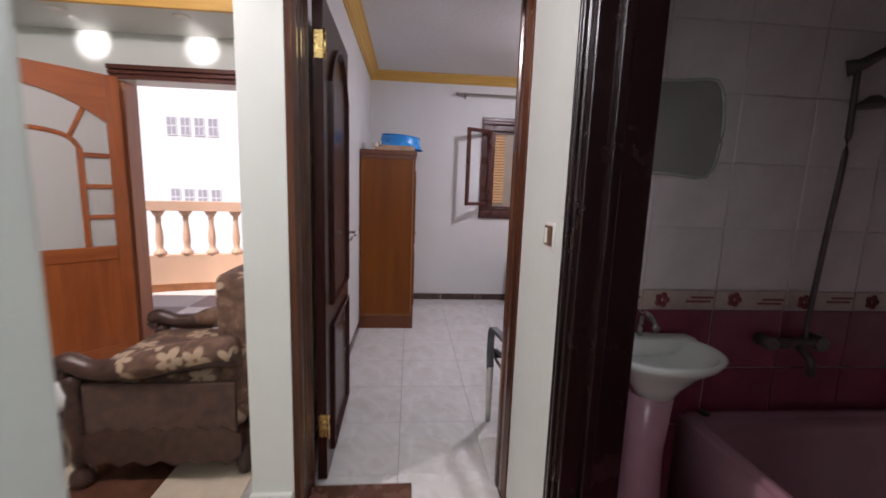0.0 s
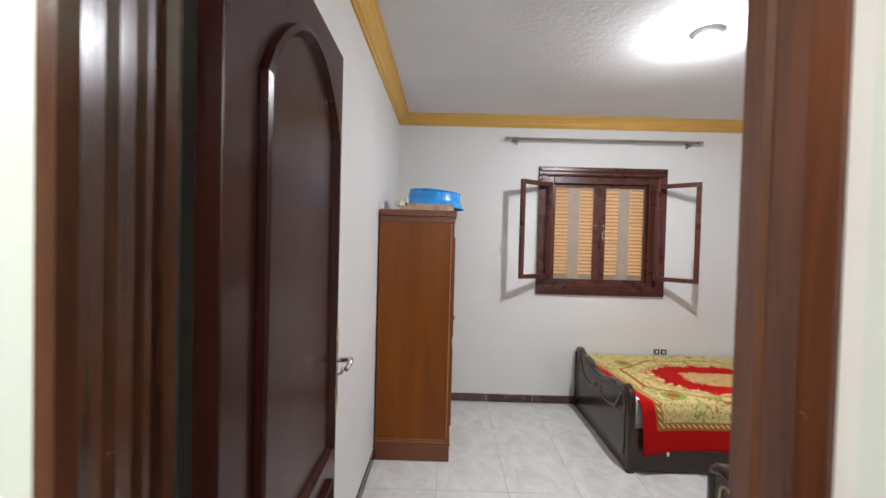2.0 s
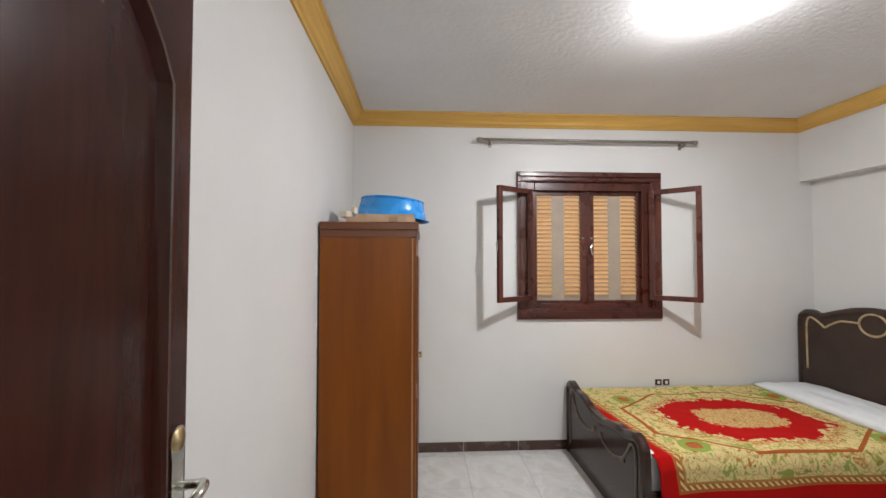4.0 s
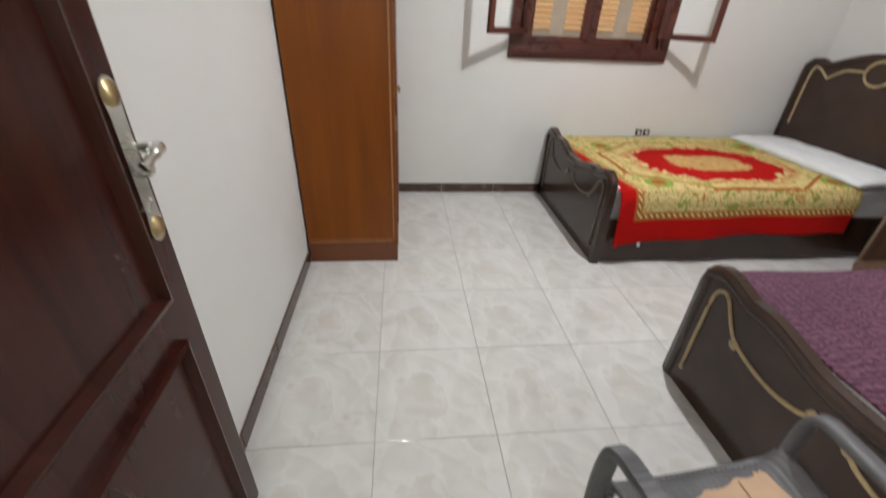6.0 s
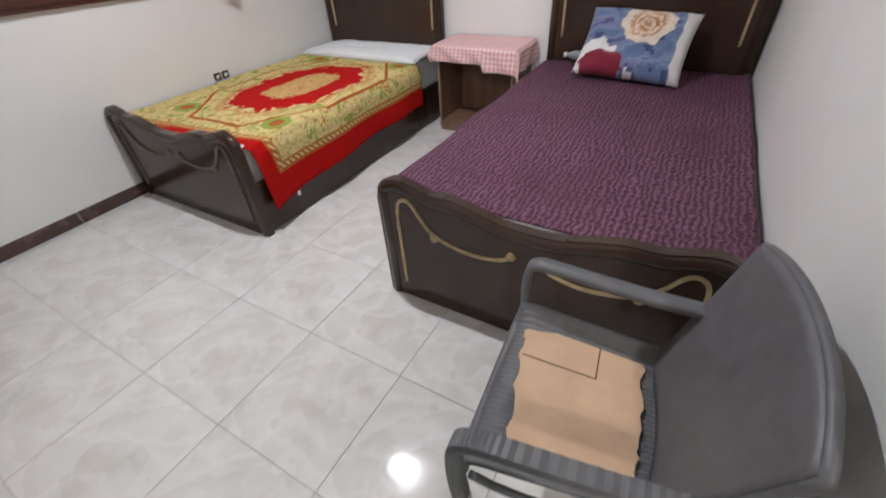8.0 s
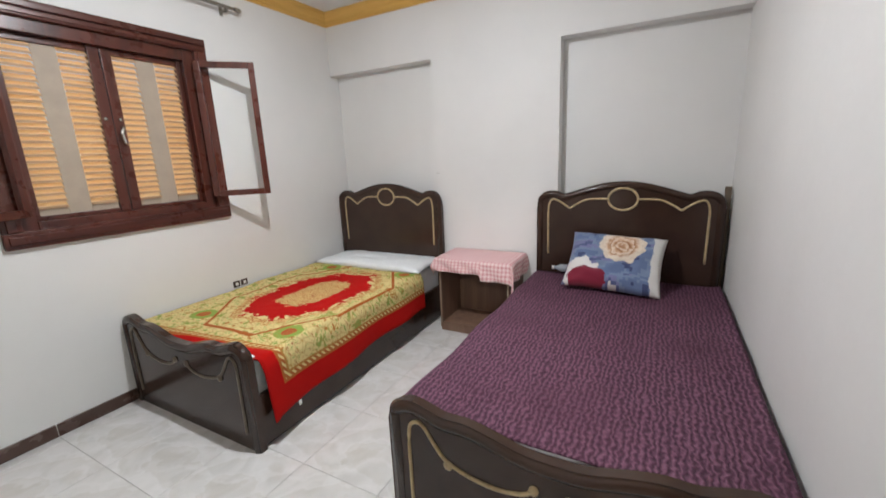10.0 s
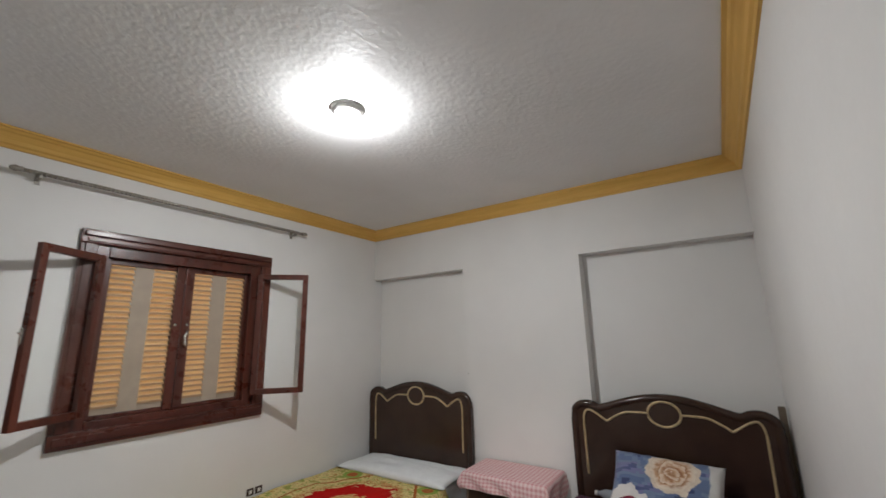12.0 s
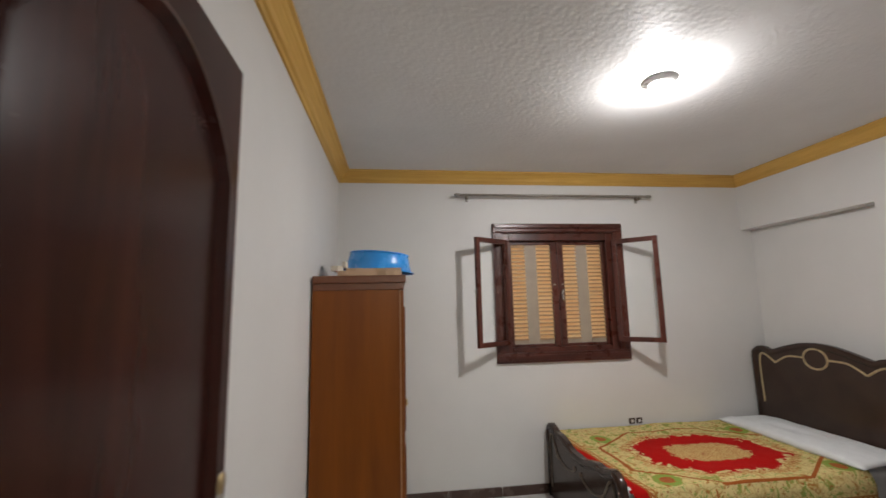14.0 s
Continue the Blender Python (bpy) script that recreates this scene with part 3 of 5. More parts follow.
# ---- bedroom door ----
trim = new("trim_door_frame")
tagged(trim, "varnished dark mahogany door frame with fluted lining", "door frame", "", "structure")
bm = bmesh.new()
prism(bm, [(0.022, 0.526), (0.022, 0.712), (0.060, 0.716), (0.066, 0.700), (0.052, 0.690), (0.052, 0.660), (0.062, 0.652), (0.062, 0.640), (0.053, 0.632), (0.053, 0.612), (0.064, 0.604), (0.064, 0.590), (0.054, 0.582), (0.054, 0.562), (0.062, 0.554), (0.062, 0.538), (0.048, 0.524)], "z", 0.0, DZ)
part("jamb", bm, M_FRAME, trim, "streaky red-brown fluted jamb")
bm = bmesh.new()
prism(bm, [(0.954, 0.566), (0.954, 0.716), (0.936, 0.716), (0.936, 0.700), (0.926, 0.690), (0.926, 0.662), (0.934, 0.655), (0.934, 0.60), (0.946, 0.566)], "z", 0.0, DZ)
part("jamb", bm, M_FRAME, trim)
part("head_rail", boxes((0.05, 0.94, 0.53, 0.714, 2.205, DZ, 0.006)), M_FRAME, trim)
part("threshold", boxes((0.062, 0.52, 0.55, 0.70, -0.003, 0.004)), plain("brown_marble", (0.11, 0.05, 0.032, 1), 0.25, 0, 0.3, 9), trim, "brown marble threshold strip")
part("threshold", boxes((0.523, 0.93, 0.55, 0.70, -0.003, 0.004)), M_TILE, trim, "pale marble threshold strip")

door = new("door_1")
tagged(door, "dark mahogany panel door standing open along the wall", "door", "", "structure")
door.matrix_world = pose(0.096, 0.728, 0.012, 0, 0, 90 + 1.2)   # local x runs from the hinge to the lock side, local -y faces the room
LW, LH, T = 0.782, 2.175, 0.045


def arch(x0, x1, z0, spring, top, n=18):
    """A panel outline with a curved top."""
    pts = [(x0, z0), (x1, z0), (x1, spring)]
    w = x1 - x0
    for i in range(1, n):
        s = i / n
        pts.append((x1 - w * s, spring + (top - spring) * math.sin(math.pi * s) ** 0.75))
    return pts + [(x0, spring)]


def frame_around(bm, outline, a0, a1, width):
    """A moulding that follows an outline in the x-z plane."""
    c = Vector((sum(p[0] for p in outline) / len(outline), sum(p[1] for p in outline) / len(outline)))
    n = len(outline)
    rings = []
    for grow, a in ((width, a0), (width, a1), (0.5 * width, a1 - 0.004), (0, a0 + 0.001), (0, a0 + 0.006)):
        ring = []
        for i, p in enumerate(outline):
            p0, p1, p2 = Vector(outline[i - 1]), Vector(p), Vector(outline[(i + 1) % n])
            d1, d2 = (p1 - p0).normalized(), (p2 - p1).normalized()
            nrm = Vector((d1.y + d2.y, -d1.x - d2.x))
            nrm = nrm.normalized() if nrm.length > 1e-6 else Vector((d1.y, -d1.x))
            if nrm.dot(p1 - c) < 0:
                nrm = -nrm
            m = p1 + nrm * (-width + grow)
            ring.append(bm.verts.new((m.x, a, m.y)))
        rings.append(ring)
    for a, b in zip(rings, rings[1:]):
        for i in range(n):
            bm.faces.new((a[i], a[(i + 1) % n], b[(i + 1) % n], b[i]))
    bmesh.ops.recalc_face_normals(bm, faces=bm.faces[:])


part("leaf", boxes((0, LW, -T / 2, T / 2, 0, LH, 0.003)), M_DOOR, door)
up, low = arch(0.13, LW - 0.085, 0.83, 1.86, 2.07), [(0.13, 0.07), (LW - 0.085, 0.07), (LW - 0.085, 0.73), (0.13, 0.73)]
for outline in (up, low):
    bm = bmesh.new()
    frame_around(bm, outline, -T / 2, -T / 2 - 0.016, 0.03)
    part("moulding", bm, M_DOOR, door)
bm = bmesh.new()
px0, pr = LW - 0.040, 0.024
prism(bm, [(px0 + pr * math.cos(math.pi * i / 12), 1.205 + 0.026 * math.sin(math.pi * i / 12)) for i in range(13)] + [(px0 - 0.019, 1.17), (px0 - 0.019, 1.0)] + [(px0 - pr * math.cos(math.pi * i / 12), 0.968 - 0.026 * math.sin(math.pi * i / 12)) for i in range(13)] + [(px0 + 0.019, 1.0), (px0 + 0.019, 1.17)], "y", -T / 2 - 0.008, -T / 2)
plate = part("handle_plate", bm, M_CHROME, door, "worn brass and steel lock plate with rounded ends")
bm = bmesh.new()
lathe(bm, [(0.0, -0.002), (0.021, -0.001), (0.024, 0.004), (0.015, 0.011), (0.0, 0.013)], 14, (LW - 0.040, -T / 2 - 0.009, 1.205), "y")
lathe(bm, [(0.0, -0.002), (0.021, -0.001), (0.024, 0.004), (0.015, 0.011), (0.0, 0.013)], 14, (LW - 0.040, -T / 2 - 0.009, 0.968), "y")
part("rosette", bm, M_OLDBRASS, plate)
bm = bmesh.new()
tube(bm, wave([(LW - 0.033, -T / 2, 1.115), (LW - 0.033, -0.064, 1.118), (LW - 0.041, -0.078, 1.120), (LW - 0.070, -0.082, 1.118), (LW - 0.100, -0.076, 1.104)], 18), [0.009] * 6 + [0.010] * 9 + [0.008] * 4, 10)
part("lever", bm, M_CHROME, plate, "chrome lever handle")
bm = bmesh.new()
tube(bm, wave([(LW - 0.033, -T / 2 - 0.006, 1.065), (LW - 0.030, -0.045, 1.07), (LW - 0.03, -0.05, 1.09)], 8), 0.006, 8)
lathe(bm, [(0.0, -0.003), (0.004, -0.002), (0.004, 0.002), (0.0, 0.003)], 8, (LW - 0.033, -T / 2 - 0.007, 1.02), "y")
part("key_knob", bm, M_CHROME, plate)
for hz in (0.28, 1.973):
    bm = boxes((-0.004, -0.001, -T / 2 - 0.002, T / 2 - 0.008, hz - 0.055, hz + 0.055, 0.001))
    tube(bm, [(-0.006, -T / 2 - 0.007, hz - 0.06), (-0.006, -T / 2 - 0.007, hz + 0.06)], 0.007, 10)
    part("hinge", bm, M_BRASS, door, "brass butt hinge")

# ---- window with shutters ----
win = new("window_1")
tagged(win, "mahogany casement window with glazed sashes swung open and louvred shutters closed", "window", "", "structure")
win.matrix_world = pose(0, NY, 0)
OX0, OX1, OZ0, OZ1 = 1.352, 2.580, 1.068, 2.295


def casing(name, x0, x1, z0, z1, mat):
    bm = boxes((x0, x1, -0.022, -0.001, z0, z1, 0.004))
    return part(name, bm, mat, win)


part("window_frame", boxes((OX0, OX1, -0.030, -0.001, OZ1 - 0.085, OZ1, 0.006), (OX0 + 0.012, OX1 - 0.012, -0.048, -0.03, OZ1 - 0.045, OZ1 - 0.012, 0.006), (OX0 + 0.03, OX1 - 0.03, -0.040, -0.03, OZ1 - 0.075, OZ1 - 0.052, 0.004)), M_WINDOW, win, "moulded head casing")
part("window_frame", boxes((OX0, OX1, -0.028, -0.001, OZ0, OZ0 + 0.085, 0.006), (OX0 + 0.02, OX1 - 0.02, -0.036, -0.028, OZ0 + 0.02, OZ0 + 0.065, 0.005)), M_WINDOW, win)
for a, b in ((OX0, OX0 + 0.085), (OX1 - 0.085, OX1)):
    part("window_frame", boxes((a, b, -0.028, -0.001, OZ0 + 0.086, OZ1 - 0.086, 0.006), (a + 0.022, b - 0.022, -0.036, -0.028, OZ0 + 0.086, OZ1 - 0.086, 0.005)), M_WINDOW_Z, win)
for a, b, c2, d in ((1.431, 1.505, 1.142, 2.218), (2.425, 2.499, 1.142, 2.218), (1.506, 2.424, 2.142, 2.218), (1.506, 2.424, 1.142, 1.196)):
    part("lining", boxes((a, b, 0.0, 0.10, c2, d, 0.004)), M_WINDOW_Z, win)
for x0, x1, hx, la, lb in ((1.508, 1.962, 1.925, 0.025, 0.055), (1.968, 2.422, 2.0, 0.055, 0.025)):
    sh = part("shutter", boxes((x0, x0 + la, 0.035, 0.08, 1.196, 2.1415, 0.004), (x1 - lb, x1, 0.035, 0.08, 1.196, 2.1415, 0.004), (x0 + la, x1 - lb, 0.045, 0.08, 2.108, 2.1415, 0.003), (x0 + la, x1 - lb, 0.045, 0.08, 1.196, 1.217, 0.003)), M_WINDOW_Z, win, "closed shutter leaf")
    mid = (x0 + la + x1 - lb) / 2
    part("panel", boxes((mid - 0.053, mid + 0.053, 0.056, 0.068, 1.218, 2.107, 0.002), (x0 + la, mid - 0.054, 0.056, 0.068, 1.216, 1.262, 0.002), (mid + 0.054, x1 - lb, 0.056, 0.068, 1.216, 1.262, 0.002)), M_SHUTTER, sh, "beige painted middle board")
    slat = None
    for s0, s1 in ((x0 + la, mid - 0.054), (mid + 0.054, x1 - lb)):
        for i in range(25):
            z = 1.262 + i * 0.0346
            bm = bmesh.new()
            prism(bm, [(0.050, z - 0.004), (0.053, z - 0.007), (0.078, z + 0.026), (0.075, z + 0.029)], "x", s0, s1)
            slat_faces = set(bm.faces)
            # added dark bar in front of the slat, standing in for the shadow gap
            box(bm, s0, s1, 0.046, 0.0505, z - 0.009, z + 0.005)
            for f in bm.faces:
                f.material_index = 0 if f in slat_faces else 1
            part("slat", bm, (M_SLAT, M_SLAT_SHADE), sh)
    bm = bmesh.new()
    lathe(bm, [(0.0, 0.0), (0.012, 0.0), (0.012, -0.018), (0.009, -0.024), (0.0, -0.025)], 10, (hx, 0.045, 1.74), "y")
    part("bolt", bm, M_CHROME, sh)
bm = bmesh.new()
tube(bm, wave([(2.0, 0.04, 1.70), (2.0, 0.015, 1.69), (1.985, 0.005, 1.66), (1.99, 0.005, 1.61), (2.0, 0.012, 1.60)], 16), 0.011, 8)
part("catch", bm, M_CHROME, win, "chrome window catch")


def sash(hx, hy, fx, fy, handle):
    """An open glazed sash, one mesh frame with its pane under it."""
    length = math.hypot(fx - hx, fy - hy)
    H, w, t = 0.910, 0.040, 0.016
    f = part("sash", boxes((0, w, -t, t, 0, H, 0.004), (length - w, length, -t, t, 0, H, 0.004), (w, length - w, -t, t, 0, w, 0.004), (w, length - w, -t, t, H - w, H, 0.004)), M_WINDOW_Z, win, "glazed sash swung into the room")
    f.matrix_local = pose(hx, hy - NY, 1.228, 0, 0, math.degrees(math.atan2(fy - hy, fx - hx)))
    g = part("pane", boxes((w - 0.004, length - w + 0.004, -0.002, 0.002, w - 0.004, H - w + 0.004)), M_GLASS, f, "clear glass pane")
    g.visible_shadow = False
    if handle:
        part("bolt", boxes((length, length + 0.012, -0.006, 0.006, 0.40, 0.48, 0.002), (length + 0.008, length + 0.024, -0.004, 0.004, 0.45, 0.46, 0.001)), M_CHROME, f)


sash(1.47, 3.955, 1.148, 3.758, True)
sash(2.46, 3.955, 2.737, 3.697, False)

# ---- curtain rod ----
rod = thing("curtain_rod", "thin tarnished metal curtain rod on wall brackets", "curtain rod", pose(0, 3.935, 2.545))
bm = bmesh.new()
tube(bm, [(1.06, 0, 0.0), (2.83, 0, 0.0)], 0.011, 10)
for i in range(78):
    x = 1.08 + i * 0.022
    lathe(bm, [(0.0115, x), (0.0145, x + 0.004), (0.0115, x + 0.010)], 8, (0, 0, 0), "x")
part("pole", bm, M_ROD, rod)
for x, s in ((1.06, -1), (2.83, 1)):
    bm = bmesh.new()
    lathe(bm, [(0.011, x), (0.018, x + s * 0.006), (0.012, x + s * 0.014), (0.019, x + s * 0.03), (0.013, x + s * 0.045), (0.004, x + s * 0.055)], 10, (0, 0, 0), "x")
    part("finial", bm, M_ROD, rod)
for x in (1.13, 2.76):
    bm = boxes((x - 0.008, x + 0.008, -0.004, 0.063, -0.03, -0.018, 0.002), (x - 0.012, x + 0.012, 0.058, 0.064, -0.05, 0.03, 0.002), (x - 0.008, x + 0.008, -0.014, 0.012, -0.03, -0.010, 0.002))
    part("bracket", bm, M_ROD, rod)

# ---- wardrobe, box and basin ----
M_WARD_EDGE = wood("worn_teak_edge", (0.24, 0.10, 0.035, 1), (0.46, 0.25, 0.12, 1), 0.4, "z", 0.8, 0.05)
wd = thing("wardrobe", "tall teak-veneered wooden wardrobe standing against the wall", "wardrobe", pose(0.012, 2.895, 0))
WD, WL, WH = 0.528, 1.06, 1.765
part("side_panel", boxes((0, WD - 0.03, 0, 0.02, 0.13, WH - 0.045, 0.002)), M_WARD, wd, "plain orange-brown veneered side")
part("side_panel", boxes((0, WD - 0.03, WL - 0.02, WL, 0.13, WH - 0.045, 0.002)), M_WARD, wd)
part("back_panel", boxes((0, 0.008, 0.02, WL - 0.02, 0.13, WH - 0.045)), M_WARD, wd)
part("plinth", boxes((0, WD - 0.005, -0.004, WL, 0.0, 0.112, 0.004), (0, WD, -0.008, WL + 0.003, 0.112, 0.132, 0.005)), M_WARD_DARK, wd, "moulded plinth")
part("top", boxes((0, WD - 0.004, -0.003, WL, WH - 0.085, WH - 0.045, 0.003), (0, WD + 0.008, -0.010, WL + 0.005, WH - 0.045, WH, 0.006)), M_WARD_DARK, wd, "slightly overhanging dark top")
part("moulding", boxes((0.002, WD - 0.032, -0.004, -0.0005, 0.134, 0.139, 0.001), (0.002, WD - 0.032, -0.003, -0.0005, 0.152, 0.155, 0.001)), M_WARD_EDGE, wd, "paler worn bead above the plinth")
part("moulding", boxes((WD - 0.030, WD - 0.022, -0.004, -0.0005, 0.16, WH - 0.09, 0.001)), M_WARD_EDGE, wd, "paler worn front edge")
part("shelf", boxes((0.01, WD - 0.04, 0.02, WL - 0.02, 0.134, 0.15)), M_WARD, wd)
for i in range(2):
    a = 0.004 + i * (WL / 2)
    dr = part("cabinet_door", boxes((WD - 0.028, WD - 0.006, a, a + WL / 2 - 0.008, 0.136, WH - 0.09, 0.004)), M_WARD, wd)
    part("panel", boxes((WD - 0.006, WD + 0.004, a + 0.07, a + WL / 2 - 0.08, 0.22, 0.78, 0.004), (WD - 0.006, WD + 0.004, a + 0.07, a + WL / 2 - 0.08, 0.86, 1.58, 0.004)), M_WARD_DARK, dr)
    ky = a + (WL / 2 - 0.05 if i == 0 else 0.04)
    bm = bmesh.new()
    lathe(bm, [(0.006, WD - 0.006), (0.006, WD + 0.01), (0.014, WD + 0.016), (0.012, WD + 0.024), (0.0, WD + 0.026)], 12, (0, ky, 0.92), "x")
    part("knob", bm, M_BRASS, dr)

card = thing("cardboard_sheet", "torn flattened brown cardboard box lying on the wardrobe", "cardboard", pose(0.02, 2.91, WH + 0.001))
rnd = random.Random(4)
bm = bmesh.new()
pts = [(0.13, 0.0)] + [(0.13 + i * 0.055 + rnd.uniform(-0.012, 0.012), rnd.uniform(-0.008, 0.012)) for i in range(1, 7)] + [(0.505, 0.01), (0.505, 0.42)] + [(0.505 - i * 0.07, 0.42 + rnd.uniform(-0.02, 0.02)) for i in range(1, 5)] + [(0.14, 0.40), (0.11, 0.2)]
prism(bm, pts, "z", 0.0, 0.028)
part("layer", bm, M_CARD, card)
bm = bmesh.new()
prism(bm, [(0.18, 0.015), (0.24, 0.005), (0.34, 0.02), (0.50, 0.01), (0.495, 0.36), (0.20, 0.34), (0.15, 0.2)], "z", 0.029, 0.045)
part("layer", bm, M_CARD, card)
bm = bmesh.new()
prism(bm, [(0.09, 0.01), (0.13, 0.0), (0.16, 0.02), (0.15, 0.12), (0.10, 0.10)], "z", 0.029, 0.06)
prism(bm, [(0.155, 0.02), (0.175, 0.01), (0.18, 0.08), (0.16, 0.09)], "z", 0.05, 0.085)
part("flap", bm, M_CARDEDGE, card, "torn paper flap")

basin = thing("basin", "bright blue plastic basin turned upside down on the wardrobe", "basin", pose(0.375, 3.20, WH + 0.048, 0, 4, 0))
bm = bmesh.new()
lathe(bm, [(0.0, 0.118), (0.14, 0.118), (0.185, 0.112), (0.192, 0.10), (0.205, 0.05), (0.218, 0.004), (0.235, 0.0), (0.236, -0.006), (0.214, -0.002), (0.198, 0.05), (0.184, 0.10), (0.0, 0.108)], 40)
part("bowl", bm, M_BLUE, basin)
bm = bmesh.new()
tube(bm, [(0.19 * math.cos(i / 40 * 2 * math.pi), 0.19 * math.sin(i / 40 * 2 * math.pi), 0.110) for i in range(40)], 0.006, 8, True)
part("rim", bm, M_BLUE, basin)

# ---- beds ----
HEAD = [(0.0, 1.02), (0.012, 1.085), (0.045, 1.135), (0.085, 1.150), (0.125, 1.145), (0.165, 1.128), (0.22, 1.145), (0.30, 1.175), (0.40, 1.205), (0.5, 1.215)]
FOOT = [(0.0, 0.49), (0.015, 0.545), (0.05, 0.578), (0.09, 0.586), (0.14, 0.572), (0.19, 0.555), (0.26, 0.555), (0.34, 0.535), (0.42, 0.510), (0.5, 0.505)]


def mirrored(profile):
    return profile + [(1 - s, z) for s, z in profile[-2::-1]]


def board(bm, profile, W, x0, x1, z0):
    top = wave([(s * W, z, 0) for s, z in mirrored(profile)], 72)
    pts = [(p.x, p.y) for p in top] + [(W, z0), (0, z0)]
    prism(bm, pts, "x", x0, x1)
    return [(p.x, p.y) for p in top]


def rim(bm, top, x, r, z0, W):
    path = [(x, r, z0)] + [(x, min(max(y, r), W - r), z - r) for y, z in top] + [(x, W - r, z0)]
    tube(bm, path, r, 8)


def trim_line(bm, W, pts, x, r=0.006, n=50):
    tube(bm, wave([(x, s * W, z) for s, z in pts], n), r, 6)


def bed(label, y0, W, trim_mat, foot=0.0):
    L = 2.078
    b = thing("bed", label, "bed", pose(1.747, y0, 0), "pair of single beds")
    bm = bmesh.new()
    top = board(bm, FOOT, W, foot + 0.012, foot + 0.050, 0.0)
    fb = part("footboard", bm, M_BED, b, "dark lacquered footboard with curved top")
    bm = bmesh.new()
    rim(bm, top, foot + 0.030, 0.030, 0.0, W)
    part("rim", bm, M_BED, fb)
    bm = bmesh.new()
    for sgn in (0, 1):
        def m(pts):
            return [((1 - s) if sgn else s, z) for s, z in pts]
        trim_line(bm, W, m([(0.075, 0.09), (0.073, 0.30), (0.075, 0.46), (0.095, 0.505), (0.125, 0.50), (0.16, 0.44), (0.20, 0.385), (0.27, 0.355), (0.35, 0.345), (0.42, 0.36), (0.455, 0.385)]), foot + 0.010, 0.0075)
        for s, z, r in ((0.205, 0.372, 0.018), (0.455, 0.39, 0.017)):
            lathe(bm, [(0.0, -0.006), (r, -0.004), (r, 0.012)], 12, (foot + 0.008, (1 - s if sgn else s) * W, z), "x")
    part("trim", bm, trim_mat, fb, "raised painted scroll line")
    bm = bmesh.new()
    top = board(bm, HEAD, W, L - 0.05, L - 0.014, 0.0)
    hb = part("headboard", bm, M_BED, b, "dark arched headboard with a ring ornament")
    bm = bmesh.new()
    rim(bm, top, L - 0.038, 0.026, 0.0, W)
    part("rim", bm, M_BED, hb)
    bm = bmesh.new()
    for sgn in (0, 1):
        def m(pts):
            return [((1 - s) if sgn else s, z) for s, z in pts]
        trim_line(bm, W, m([(0.075, 0.66), (0.073, 0.90), (0.075, 1.03), (0.095, 1.085), (0.135, 1.075), (0.185, 1.035), (0.205, 1.022), (0.235, 1.045), (0.30, 1.085), (0.36, 1.092), (0.425, 1.092)]), L - 0.052, 0.008)
    tube(bm, [(L - 0.054, (0.5 + 0.079 * math.cos(i / 32 * 2 * math.pi)) * W, 1.092 + 0.078 * math.sin(i / 32 * 2 * math.pi)) for i in range(32)], 0.008, 8, True)
    part("trim", bm, M_BEDTRIM, hb, "cream painted scroll line")
    for a, c2 in ((0.012, 0.040), (W - 0.040, W - 0.012)):
        part("side_rail", boxes((foot + 0.052, L - 0.052, a, c2, 0.012, 0.30, 0.006)), M_BED, b)
    part("base", boxes((0.052, L - 0.052, 0.042, W - 0.042, 0.22, 0.25)), M_BED, b)
    return b


def mattress(label, y0, W, z1):
    bm = boxes((0, 1.965, 0, W, 0, z1 - 0.252, 0.035, 3))
    ob = part("mattress", bm, M_SHEET)
    ob.matrix_world = pose(1.747 + 0.055, y0, 0.252)
    for f in ob.data.polygons:
        f.use_smooth = True
    return tagged(ob, label, "mattress")


B1, B2, W1, W2 = 2.815, 0.735, 1.178, 1.225
bed("dark brown lacquered single bed with dull scroll lines on the footboard", B1, W1, M_TRIMGREY)
bed("dark brown lacquered single bed with gold scroll lines on the footboard", B2, W2, M_BEDTRIM, -0.030)
mattress("white cotton-covered mattress on a dark bed", B1 + 0.045, W1 - 0.09, 0.492)
mattress("white mattress under a purple bedspread", B2 + 0.045, W2 - 0.09, 0.495)


def noise2(x, y, s, seed):
    return noise.noise(Vector((x * s, y * s, seed * 7.3)))


def blanket_place(u, v):
    """u from the foot to the head, v from the hanging edge to the wall."""
    across = v * 1.46
    x = 0.052 + 0.045 * (1 - v) ** 1.5 + u * 1.555
    fold = 0.012 * noise2(x, across, 3.2, 1) + 0.005 * noise2(x, across, 11, 2)
    drop = 0.30
    if across < drop:
        z = 0.50 - (drop - across) * (1.17 - 0.22 * math.sin(u * 2.0))
        y = -0.016 - 0.014 * math.sin(x * 10 + 1.2) * (1 - across / drop) - 0.012 * (1 - across / drop)
        near = max(0.0, 1 - (drop - across) / 0.05)
        y += 0.022 * near
        z += -0.004 * near
    else:
        y = across - drop
        z = 0.508 + fold
        y = min(y, 1.152)
    if u < 0.02:
        z -= 0.012
    return (x, y, z)


bm = bmesh.new()
sheet(bm, blanket_place, 90, 84, 0.0)
ob = part("blanket", bm, M_BLANKET)
ob.matrix_world = pose(1.747, B1, 0)
tagged(ob, "thick red and gold medallion blanket spread over the bed", "blanket")
part("tag", boxes((0.245, 0.262, -0.046, -0.040, 0.150, 0.176, 0.001)), M_WHITEP, ob, "small white cloth tag")
sol = ob.modifiers.new("thickness", "SOLIDIFY")
sol.thickness, sol.offset = 0.008, -1


